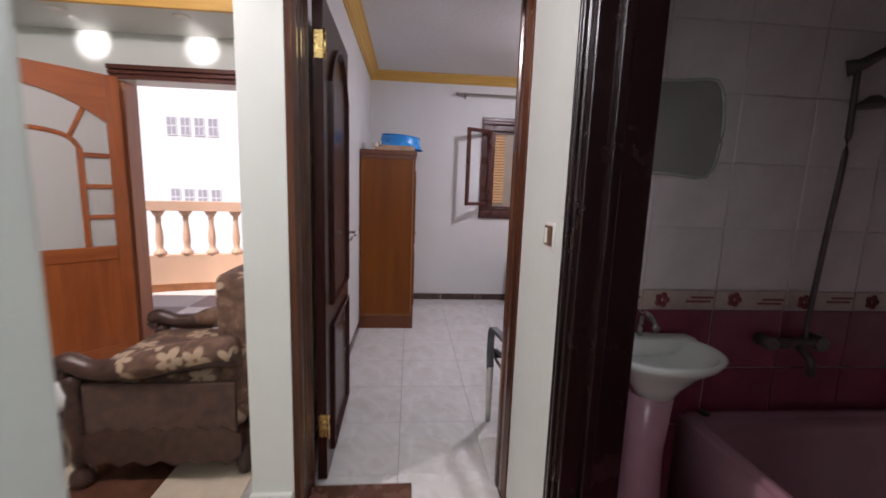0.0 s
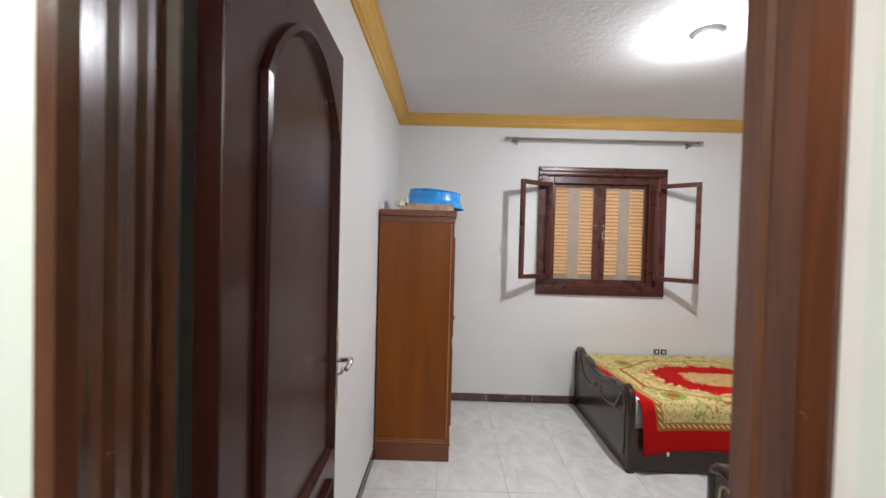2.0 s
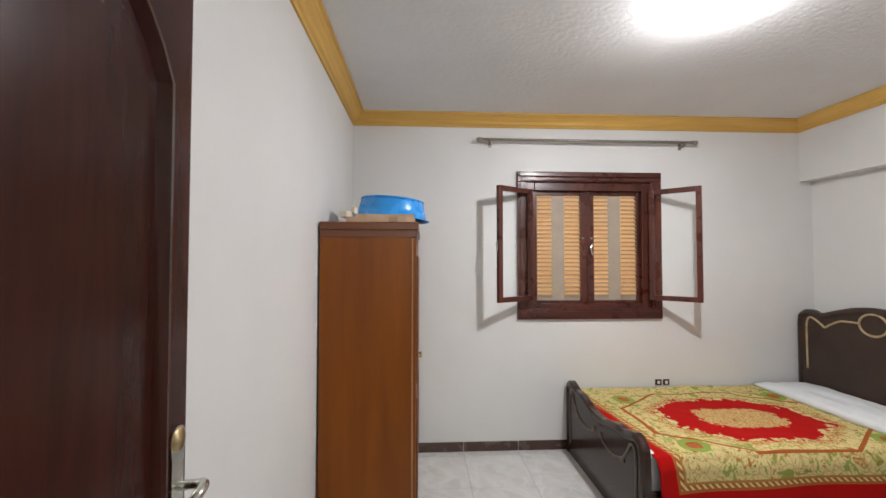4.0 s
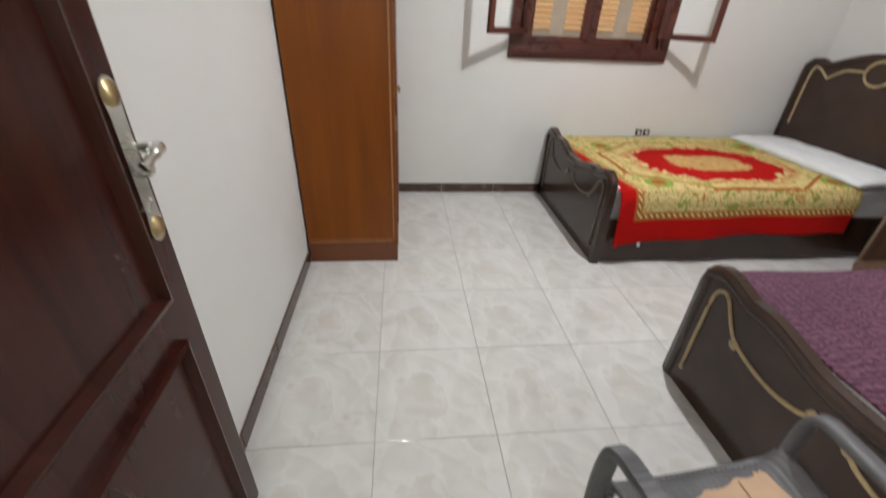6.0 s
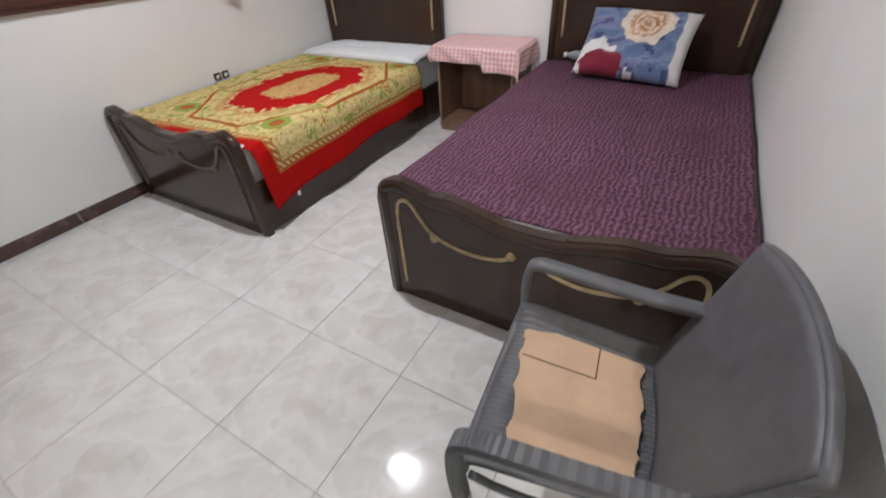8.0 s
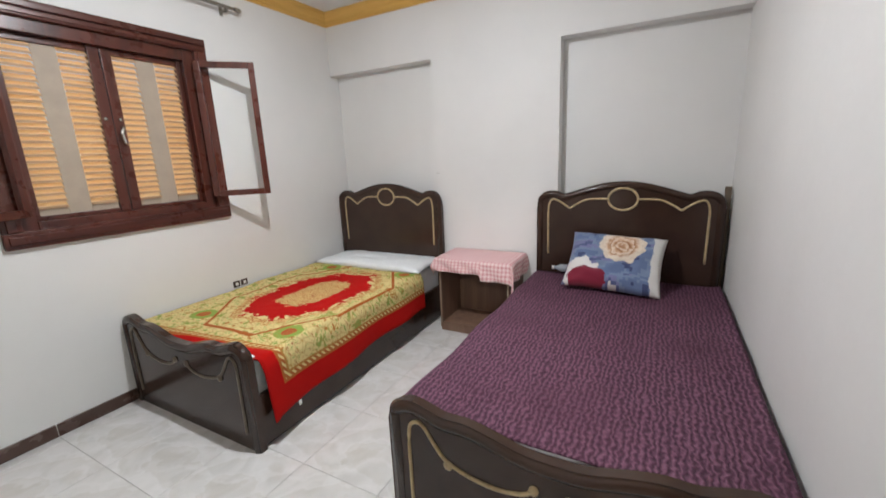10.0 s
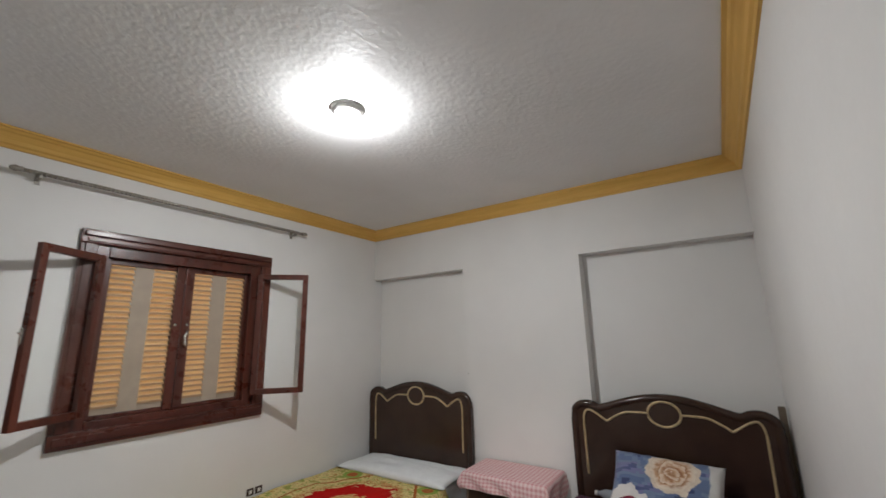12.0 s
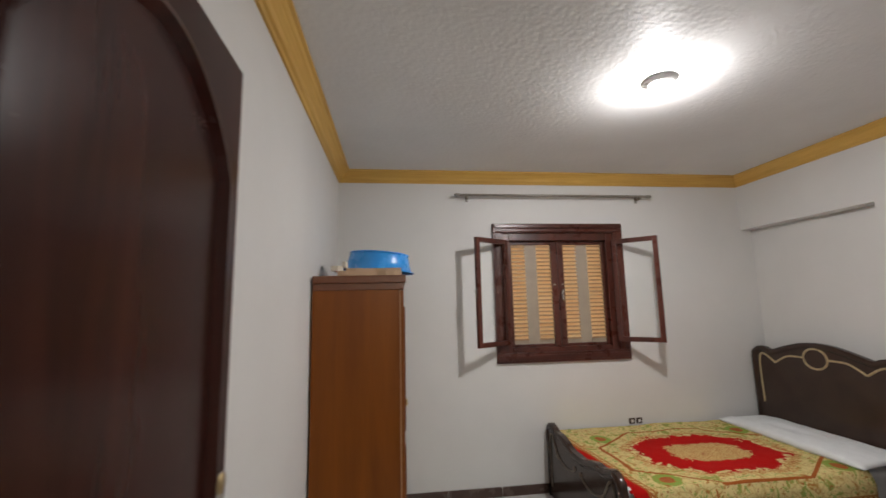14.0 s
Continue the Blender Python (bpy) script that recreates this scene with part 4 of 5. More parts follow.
def pad(bm, lx, ly, h, nu=22, nv=26, seed=1, crease=0.0):
    """A soft cushion: two bulging faces that meet in a seam."""
    uv = bm.loops.layers.uv.new("UVMap")
    rows = {}
    for side in (1, -1):
        for i in range(nu + 1):
            for j in range(nv + 1):
                u, w = i / nu * 2 - 1, j / nv * 2 - 1
                edge = i in (0, nu) or j in (0, nv)
                if edge and side < 0:
                    rows[(side, i, j)] = rows[(1, i, j)]
                    continue
                bulge = max(0.0, (1 - u ** 4) * (1 - w ** 4)) ** 0.55
                z = side * h / 2 * bulge * (1 + 0.25 * noise2(u, w, 2.1, seed))
                rows[(side, i, j)] = bm.verts.new((u * lx / 2 * (1 - 0.06 * (1 - w * w)), w * ly / 2 * (1 - 0.06 * (1 - u * u)), z + crease * noise2(u, w, 4.5, seed + 3) * bulge))
    for side in (1, -1):
        for i in range(nu):
            for j in range(nv):
                q = [(i, j), (i + 1, j), (i + 1, j + 1), (i, j + 1)]
                f = bm.faces.new([rows[(side, a, b)] for a, b in q])
                f.smooth = True
                for lp, (a, b) in zip(f.loops, q):
                    lp[uv].uv = (b / nv, a / nu)
    bmesh.ops.recalc_face_normals(bm, faces=bm.faces[:])
    return bm


bm = bmesh.new()
pad(bm, 0.47, 1.17, 0.09, 20, 30, 5, 0.014)
ob = part("pillow", bm, M_SHEET)
ob.matrix_world = pose(3.555, B1 + 0.57, 0.525)
tagged(ob, "flat white pillow at the head of the bed", "pillow")


def spread_place(u, v):
    across = v * (W2 + 0.215)
    x = 0.030 + u * 1.978
    drop = 0.20
    ridge = 0.004 * noise2(x, across, 9, 4) + 0.012 * noise2(x, across, 2.4, 6)
    y = W2 + 0.006 - (across - drop) if across >= drop else W2 + 0.012 + 0.008 * math.sin(x * 9)
    z = 0.513 + ridge if across >= drop else 0.505 - (drop - across)
    y = max(y, -0.028)
    z += 0.02 * max(0.0, (0.05 - y) / 0.08)
    return (x, y, z)


bm = bmesh.new()
sheet(bm, spread_place, 70, 60, 0.0)
ob = part("bedspread", bm, M_PURPLE)
ob.matrix_world = pose(1.747, B2, 0)
tagged(ob, "deep purple textured chenille bedspread over the bed", "bedspread")
sol = ob.modifiers.new("thickness", "SOLIDIFY")
sol.thickness, sol.offset = 0.007, -1

bm = bmesh.new()
pad(bm, 0.46, 0.61, 0.15, 30, 38, 8, 0.026)
ob = part("pillow", bm, M_PILLOW)
ob.matrix_world = Matrix.Translation((3.525, 1.365, 0.690)) @ pose(0, 0, 0, 0, -42, 0) @ pose(0, 0, 0, 0, 0, -3)
tagged(ob, "blue and white rose-print pillow leaning on the headboard", "pillow")

bottle = thing("water_bottle", "clear plastic water bottle lying behind the pillow", "bottle", pose(3.70, 1.70, 0.57, 0, 0, 0))
bm = bmesh.new()
lathe(bm, [(0.0, -0.10), (0.028, -0.10), (0.031, -0.09), (0.029, -0.05), (0.031, -0.04), (0.029, 0.0), (0.031, 0.01), (0.03, 0.05), (0.013, 0.09), (0.013, 0.10), (0.0, 0.10)], 16, (0, 0, 0), "y")
part("body", bm, plain("bottle_plastic", (0.62, 0.68, 0.74, 1), 0.12, 0, 0.1, 30, 0.05, Transmission_Weight=0.5), bottle)
bm = bmesh.new()
lathe(bm, [(0.0, 0.10), (0.015, 0.10), (0.015, 0.118), (0.0, 0.118)], 14, (0, 0, 0), "y")
part("cap", bm, M_WHITEP, bottle)

plank = thing("wooden_plank", "weathered wooden plank standing behind the headboard", "plank", pose(3.862, 0.745, 0))
part("board", boxes((-0.018, 0.018, -0.035, 0.0, 0, 1.17, 0.003)), wood("bare_old_wood", (0.10, 0.075, 0.05, 1), (0.22, 0.17, 0.115, 1), 0.7), plank)

# ---- nightstand ----
ns = thing("nightstand", "open-fronted dark brown wooden nightstand between the beds", "nightstand", pose(3.455, 2.08, 0))
ND, NW, NH = 0.36, 0.61, 0.632
M_NS = wood("brown_stained_board", (0.12, 0.068, 0.045, 1), (0.27, 0.165, 0.11, 1), 0.38, "z", 0.6)
part("side_panel", boxes((0, ND, 0, 0.022, 0.03, NH - 0.022, 0.003)), M_NS, ns)
part("side_panel", boxes((0, ND, NW - 0.022, NW, 0.03, NH - 0.022, 0.003)), M_NS, ns)
part("top", boxes((-0.012, ND, -0.01, NW + 0.01, NH - 0.022, NH, 0.004)), M_NS, ns)
part("bottom_shelf", boxes((0.002, ND - 0.01, 0.022, NW - 0.022, 0.06, 0.08, 0.002)), M_NS, ns)
part("apron", boxes((0.004, 0.02, 0.022, NW - 0.022, NH - 0.10, NH - 0.024, 0.003)), M_NS, ns)
part("back_panel", boxes((ND - 0.010, ND, 0.022, NW - 0.022, 0.08, NH - 0.024)), M_NS, ns)
part("plinth", boxes((0.006, ND, 0.004, NW - 0.004, 0.0, 0.058, 0.003)), M_NS, ns)
for yy in (0.011, NW - 0.011):
    bm = bmesh.new()
    tube(bm, [(0.0, yy, 0.07), (0.0, yy, NH - 0.03)], 0.006, 6)
    part("bead", bm, plain("worn_bead_paint", (0.36, 0.28, 0.20, 1), 0.45), ns, "pale worn bead")


def cloth_place(u, v):
    x, y = -0.16 + u * 0.52, -0.16 + v * 0.85
    z = NH + 0.004
    dx, dy = max(0.0, -0.018 - x), max(0.0, -0.016 - y, y - NW - 0.016)
    h = min(0.25, dx + dy)
    if h:
        a = 0.012 + 0.02 * (0.5 + 0.5 * math.sin((x - y) * 32)) * min(1, h * 10)
        over = 0.35 if (y > 0.22) else 1.0
        x = max(x, -0.018 - a) if dx else x
        y = max(-0.016 - a, min(y, NW + 0.016 + a)) if dy else y
        z -= h * (0.55 + 0.5 * over) if dx else h * 1.0
        z = z if dx or dy else z
    return (x, y, z + 0.003 * noise2(x, y, 12, 3))


bm = bmesh.new()
sheet(bm, cloth_place, 40, 52, 0.0)
ob = part("tablecloth", bm, M_GINGHAM)
ob.matrix_world = pose(3.455, 2.08, 0)
tagged(ob, "pink and white gingham cloth draped over the nightstand", "tablecloth")
sol = ob.modifiers.new("thickness", "SOLIDIFY")
sol.thickness, sol.offset = 0.003, 1

# ---- plastic armchair with a cardboard seat ----
ch = thing("armchair", "charcoal plastic armchair with a broken ribbed seat, beside the bed", "chair", pose(1.255, 1.07, 0, 0, 0, 5))
# local: x across (near arm at -x), +y to the front


def strip(bm, path, half, thick, ribs=0.0):
    """A flat band with rounded section that follows a path; half is the half width in x."""
    path = [Vector(p) for p in path]
    rings = []
    for i, p in enumerate(path):
        d = (path[min(i + 1, len(path) - 1)] - path[max(i - 1, 0)]).normalized()
        side = Vector((1, 0, 0))
        nrm = side.cross(d).normalized()
        t = thick * (1 + ribs * (i % 2))
        sec = [(-half, 0), (-half * 0.9, t * 0.45), (-half * 0.4, t * 0.62), (half * 0.4, t * 0.62), (half * 0.9, t * 0.45), (half, 0), (half * 0.8, -t * 0.5), (-half * 0.8, -t * 0.5)]
        rings.append([bm.verts.new(p + side * a + nrm * b) for a, b in sec])
    n = len(rings[0])
    for a, b in zip(rings, rings[1:]):
        for j in range(n):
            bm.faces.new((a[j], a[(j + 1) % n], b[(j + 1) % n], b[j])).smooth = not ribs
    bm.faces.new(rings[0]), bm.faces.new(rings[-1])
    bmesh.ops.recalc_face_normals(bm, faces=bm.faces[:])


for sx, za, zb in ((-1, 0.590, 0.574), (1, 0.608, 0.622)):
    bm = bmesh.new()
    strip(bm, wave([(sx * 0.250, 0.166, 0.345), (sx * 0.252, 0.176, 0.47), (sx * 0.250, 0.174, 0.570), (sx * 0.247, 0.150, 0.602), (sx * 0.241, 0.09, 0.606), (sx * 0.220, -0.08, za), (sx * 0.196, -0.222, zb)], 78), 0.022, 0.020, 0.22 if sx < 0 else 0.0)
    part("armrest", bm, M_CHAIR, ch, "ribbed charcoal armrest" if sx < 0 else "smooth charcoal armrest")
    bm = bmesh.new()
    tube(bm, [(sx * 0.250, 0.166, 0.36), (sx * 0.248, 0.168, 0.18), (sx * 0.244, 0.176, 0.0)], [0.021, 0.019, 0.017], 12)
    part("leg", bm, M_CHAIRLEG, ch, "pale worn front leg")
    bm = bmesh.new()
    tube(bm, [(sx * 0.19, -0.18, 0.45), (sx * 0.215, -0.24, 0.2), (sx * 0.23, -0.285, 0.0)], [0.028, 0.024, 0.019], 12)
    part("leg", bm, M_CHAIR, ch)
    bm = bmesh.new()
    tube(bm, wave([(sx * 0.240, 0.150, 0.455), (sx * 0.228, 0.10, 0.418), (sx * 0.215, 0.0, 0.400), (sx * 0.195, -0.17, 0.415)], 16), 0.009, 8)
    part("side_rail", bm, M_CHAIR, ch)


def seat_place(u, v):
    s = u * 2 - 1
    x, y = s * (0.222 - 0.040 * v), 0.186 - v * 0.370
    z = 0.436 + 0.045 * abs(s) ** 7 - 0.010 * math.sin(math.pi * v) * (1 - s * s) - (0.022 * (1 - v / 0.14) ** 2 if v < 0.14 else 0)
    return (x, y, z + 0.0022 * math.cos(u * 2 * math.pi * 30))


bm = bmesh.new()
sheet(bm, seat_place, 120, 18, 0.0)
bmesh.ops.solidify(bm, geom=bm.faces[:], thickness=0.014)
part("seat", bm, M_CHAIR, ch, "ribbed charcoal seat")
bm = bmesh.new()
tube(bm, wave([(-0.238, 0.168, 0.465), (-0.19, 0.180, 0.418), (0.0, 0.184, 0.400), (0.19, 0.180, 0.418), (0.238, 0.168, 0.465)], 24), 0.014, 8)
part("front_rail", bm, M_CHAIR, ch)


def back_place(u, v):
    s = u * 2 - 1
    top = 0.826 - 0.032 * abs(s) ** 2.4
    z = 0.43 + v * (top - 0.43)
    w = 0.185 + 0.036 * v
    y = -0.160 - 0.105 * v ** 0.9 - 0.024 * (1 - s * s)
    return (s * w, y, z)


bm = bmesh.new()
sheet(bm, back_place, 30, 20, 0.0)
bmesh.ops.solidify(bm, geom=bm.faces[:], thickness=0.012)
back = part("backrest", bm, M_CHAIR, ch, "smooth curved grey backrest")
bm = bmesh.new()
tube(bm, [Vector(back_place(0, i / 10)) for i in range(10)] + [Vector(back_place(i / 30, 1)) for i in range(31)] + [Vector(back_place(1, 1 - i / 10)) for i in range(1, 11)], 0.010, 8)
part("rim", bm, M_CHAIR, back)

cs = thing("cardboard_pad", "torn brown cardboard sheet lying on the plastic seat", "cardboard", pose(1.255, 1.07, 0.440))
rnd = random.Random(9)
outline = []
corners = [(-0.132, -0.142), (-0.045, -0.150), (0.198, -0.120), (0.196, -0.02), (0.148, 0.162), (0.066, 0.146), (-0.146, 0.094)]
for i, (a, b) in enumerate(zip(corners, corners[1:] + corners[:1])):
    rough_edge = 0.006 if i in (0, 1, 4, 5) else 0.0012
    n = 10
    for j in range(n):
        f = j / n
        outline.append((a[0] + (b[0] - a[0]) * f + rnd.uniform(-1, 1) * rough_edge, a[1] + (b[1] - a[1]) * f + rnd.uniform(-1, 1) * rough_edge))
bm = bmesh.new()
prism(bm, outline, "z", 0.0, 0.006)
part("sheet", bm, M_CARD, cs)
bm = bmesh.new()
for p, q in (((0.068, 0.142), (0.077, -0.034)), ((0.077, -0.034), (0.196, -0.022))):
    d = (Vector(q) - Vector(p)).normalized() * 0.0016
    prism(bm, [(p[0] - d.y, p[1] + d.x), (q[0] - d.y, q[1] + d.x), (q[0] + d.y, q[1] - d.x), (p[0] + d.y, p[1] - d.x)], "z", 0.0062, 0.0070)
part("crease", bm, plain("cardboard_slit", (0.10, 0.065, 0.04, 1), 0.9), cs, "dark folded slit lines")

# ---- ceiling lamp ----
cl = thing("ceiling_lamp", "small round ceiling lamp with a grey metal rose", "lamp", pose(LAMP[0], LAMP[1], CZ))
bm = bmesh.new()
lathe(bm, [(0.0, 0.0), (0.086, 0.0), (0.088, -0.006), (0.076, -0.012), (0.070, -0.014), (0.066, -0.022), (0.050, -0.028), (0.034, -0.030), (0.030, -0.040), (0.0, -0.041)], 32)
part("rose", bm, plain("grey_lamp_metal", (0.72, 0.72, 0.70, 1), 0.4, 0.2, 0.08, 20), cl, "stepped grey metal rose")
bm = bmesh.new()
lathe(bm, [(0.010, -0.041), (0.016, -0.048), (0.022, -0.060), (0.024, -0.074), (0.020, -0.086), (0.010, -0.094), (0.0, -0.096)], 20)
gl = part("bulb", bm, M_LIT, cl, "glowing white bulb")
gl.visible_shadow = False

# ---- sockets, switch, nail ----


def socket(label, m, big=False):
    s = thing("wall_socket", label, "socket", m, "wall sockets over the bed")
    part("plate", boxes((-0.027, 0.027, -0.008, 0.0, -0.024, 0.024, 0.003)), M_BLACKP, s)
    part("insert", boxes((-0.012, 0.012, -0.011, -0.008, -0.012, 0.012, 0.002)), M_WHITEP, s, "white insert")
    return s


so = socket("dark brown wall socket with a white insert above the bed", pose(2.545, NY, 0.535))
copy_thing(so, pose(2.612, NY, 0.535))
swt = thing("light_switch", "brown light switch with a pale rocker on a worn white patch", "switch", pose(0.955, 0.235, 1.272))
part("backplate", boxes((-0.004, 0.0, -0.046, 0.034, -0.05, 0.044, 0.0018)), M_WHITEP, swt)
part("frame", boxes((-0.013, -0.004, -0.030, 0.028, -0.032, 0.034, 0.003)), plain("brown_switch_plastic", (0.13, 0.065, 0.028, 1), 0.3, 0, 0.1, 20, 0.01), swt)
part("rocker", boxes((-0.017, -0.013, -0.010, 0.012, -0.024, 0.026, 0.003)), M_WHITEP, swt)
nail = thing("nail", "small steel nail in the white pier", "nail", pose(EX, P1 - 0.035, 1.30))
bm = bmesh.new()
lathe(bm, [(0.0, -0.02), (0.004, -0.02), (0.004, -0.016), (0.0015, -0.016), (0.0015, 0.004), (0.0, 0.004)], 8, (0, 0, 0), "x")
part("shank", bm, M_CHROME, nail)

# ---- living room: balcony door leaf ----
ld = new("door_2")
tagged(ld, "orange-brown glazed wooden balcony door standing open", "door", "", "structure")
ld.matrix_world = pose(-1.66, 2.21, 0.015, 0, 0, 180 + 50)    # local x from the hinge to the free edge
GW, GH, GT = 0.66, 2.125, 0.022


def rail_box(x0, x1, z0, z1, mat=None, name="rail"):
    return part(name, boxes((x0, x1, -GT, GT, z0, z1, 0.005)), mat or M_LIVDOOR, ld)


rail_box(0, 0.085, 0, GH, name="stile")
rail_box(GW - 0.085, GW, 0, GH, name="stile")
rail_box(0.085, GW - 0.085, 0, 0.13, M_LIVDOOR_X)
rail_box(0.085, GW - 0.085, 0.80, 0.90, M_LIVDOOR_X)
part("panel", boxes((0.08, GW - 0.08, -0.010, 0.010, 0.125, 0.805, 0.004)), M_LIVDOOR, ld)
bm = bmesh.new()
n = 20
arc = [(0.085 + (GW - 0.17) * i / n, 1.72 + 0.26 * math.sin(math.pi * (0.06 + 0.44 * (i / n))) ** 0.8) for i in range(n + 1)]
prism(bm, arc + [(GW - 0.085, GH), (0.085, GH)], "y", -GT, GT)
part("top_rail", bm, M_LIVDOOR_X, ld)
rail_box(0.235, 0.270, 0.90, 1.60, name="muntin")
for z in (1.10, 1.32, 1.54):
    rail_box(0.085, 0.235, z, z + 0.032, M_LIVDOOR_X, "muntin")
bm = bmesh.new()
tube(bm, wave([(0.25, 0, 1.60), (0.30, 0, 1.665), (0.40, 0, 1.70), (GW - 0.085, 0, 1.715)], 14), 0.018, 8)
tube(bm, [(0.30, 0, 1.67), (0.20, 0, 1.90)], 0.016, 8)
part("muntin", bm, M_LIVDOOR, ld)
part("pane", boxes((0.08, GW - 0.08, -0.004, 0.004, 0.895, 2.0)), M_FROST, ld, "frosted glass")
# shutter box and jamb
tr2 = new("trim_balcony_door")
tagged(tr2, "dark moulded lintel and pale jamb of the balcony door", "door frame", "", "structure")
part("lintel", boxes((-1.80, BX1 + 0.06, 2.325, 2.357, BTOP, BTOP + 0.03, 0.006), (-1.80, BX1 + 0.06, 2.315, 2.357, BTOP + 0.034, BTOP + 0.062, 0.006), (-1.80, BX1 + 0.06, 2.305, 2.357, BTOP + 0.066, BTOP + 0.10, 0.006)), wood("lintel_wood", (0.06, 0.018, 0.012, 1), (0.17, 0.05, 0.03, 1), 0.35, "x"), tr2)
# varnish lightened and pinkish: the daylight on the jamb is in its colour
M_JAMB = wood("daylit_jamb_varnish", (0.36, 0.13, 0.06, 1), (0.58, 0.27, 0.15, 1), 0.35, "z", 0.6, 0.06)
part("jamb", boxes((BX0 - 0.002, BX0 + 0.035, 2.345, 2.57, 0.0, BTOP - 0.001, 0.006), (BX0 + 0.036, BX0 + 0.062, 2.40, 2.56, 0.0, BTOP - 0.001, 0.006)), M_JAMB, tr2, "rebated jamb with daylight put into its paler varnish")
part("jamb", boxes((BX1 - 0.07, BX1 + 0.002, 2.345, 2.57, 0.0, BTOP - 0.001, 0.006)), M_JAMB, tr2)

# spotlights
for i, sx in enumerate((-3.4, -2.62, -1.84, -1.06)):
    if i == 0:
        sp = thing("spotlight", "recessed white ceiling spotlight, lit", "spotlight", pose(sx, 1.97, 2.5), "soffit spotlights")
        bm = bmesh.new()
        lathe(bm, [(0.03, 0.004), (0.052, 0.0), (0.054, -0.006), (0.040, -0.010), (0.034, -0.004)], 24)
        part("ring", bm, M_WHITEP, sp)
        bm = bmesh.new()
        lathe(bm, [(0.0, -0.002), (0.034, -0.002), (0.034, 0.003), (0.0, 0.003)], 20)
        g2 = part("lens", bm, M_LIT, sp, "glowing lens")
        g2.visible_shadow = False
    else:
        copy_thing(sp, pose(sx, 1.97, 2.5))
# added fixtures around the two unseen bulbs
hl = thing("ceiling_lamp", "unseen round ceiling lamp added to light hall and living room", "lamp", pose(-1.1, -0.15, 2.80), "hall ceiling lamps")
bm = bmesh.new()
lathe(bm, [(0.0, 0.0), (0.10, 0.0), (0.10, -0.02), (0.05, -0.03), (0.05, -0.05), (0.0, -0.05)], 24)
part("rose", bm, M_WHITEP, hl)
bm = bmesh.new()
lathe(bm, [(0.03, -0.05), (0.055, -0.08), (0.06, -0.12), (0.05, -0.16), (0.0, -0.19)], 20)
g3 = part("bulb", bm, M_LIT, hl, "glowing bulb")
g3.visible_shadow = False
copy_thing(hl, pose(0.5, -2.05, 2.80))

# ---- living room: carved armchair ----
k = Nodes("brown_floral_velour")
v = k.coord()
fl = k.noise(v, 9, 3, 0.55, 1.4)
vt = k.n.new("ShaderNodeTexVoronoi")
k.l.new(v, vt.inputs["Vector"])
vt.inputs["Scale"].default_value, vt.inputs["Randomness"].default_value = 6.5, 0.6
off = k.n.new("ShaderNodeVectorMath")
off.operation = "SUBTRACT"
k.l.new(v, off.inputs[0])
k.l.new(vt.outputs["Position"], off.inputs[1])
fx, fy, fz = k.xyz(off.outputs[0])
petals = k.math("ABSOLUTE", k.math("COSINE", k.math("MULTIPLY", k.math("ARCTAN2", k.math("ADD", fy, fz), fx), 2.5)))
reach = k.math("DIVIDE", k.math("MULTIPLY", vt.outputs["Distance"], 1.0), k.math("MULTIPLY_ADD", petals, 0.27, 0.20))
col = k.ramp(fl, [(0.40, (0.085, 0.045, 0.030, 1)), (0.58, (0.15, 0.085, 0.055, 1)), (0.70, (0.24, 0.15, 0.095, 1))])
col = k.mix(k.ramp(reach, [(0.80, grey(0.9)), (1.0, grey(0.0))]), col, (0.44, 0.33, 0.23, 1))
col = k.mix(k.ramp(reach, [(0.16, grey(0.9)), (0.22, grey(0.0))]), col, (0.16, 0.09, 0.055, 1))
k.bump(k.noise(v, 160, 3), 0.5, 0.004)
M_VELOUR = k.done(col, 0.85)
M_CARVED = plain("carved_dark_walnut", (0.055, 0.026, 0.019, 1), 0.33, 0, 0.4, 22, 0.35)
M_SIDE = plain("plain_brown_velour", (0.085, 0.048, 0.036, 1), 0.9, 0, 0.3, 18, 0.3)
ac = thing("armchair", "carved dark walnut armchair with brown floral velour upholstery", "chair", pose(-0.64, 1.09, 0))


def cushion(name, x0, x1, y0, y1, z0, z1, b, mat, lab=""):
    bm = boxes((x0, x1, y0, y1, z0, z1, b, 4))
    bmesh.ops.subdivide_edges(bm, edges=[e for e in bm.edges if e.calc_length() > 0.1], cuts=8, use_grid_fill=True)
    for w in bm.verts:
        w.co.z += 0.012 * noise2(w.co.x, w.co.y, 6, 2)
        w.co.y += 0.006 * noise2(w.co.x, w.co.z, 8, 5)
    for f in bm.faces:
        f.smooth = True
    return part(name, bm, mat, ac, lab)


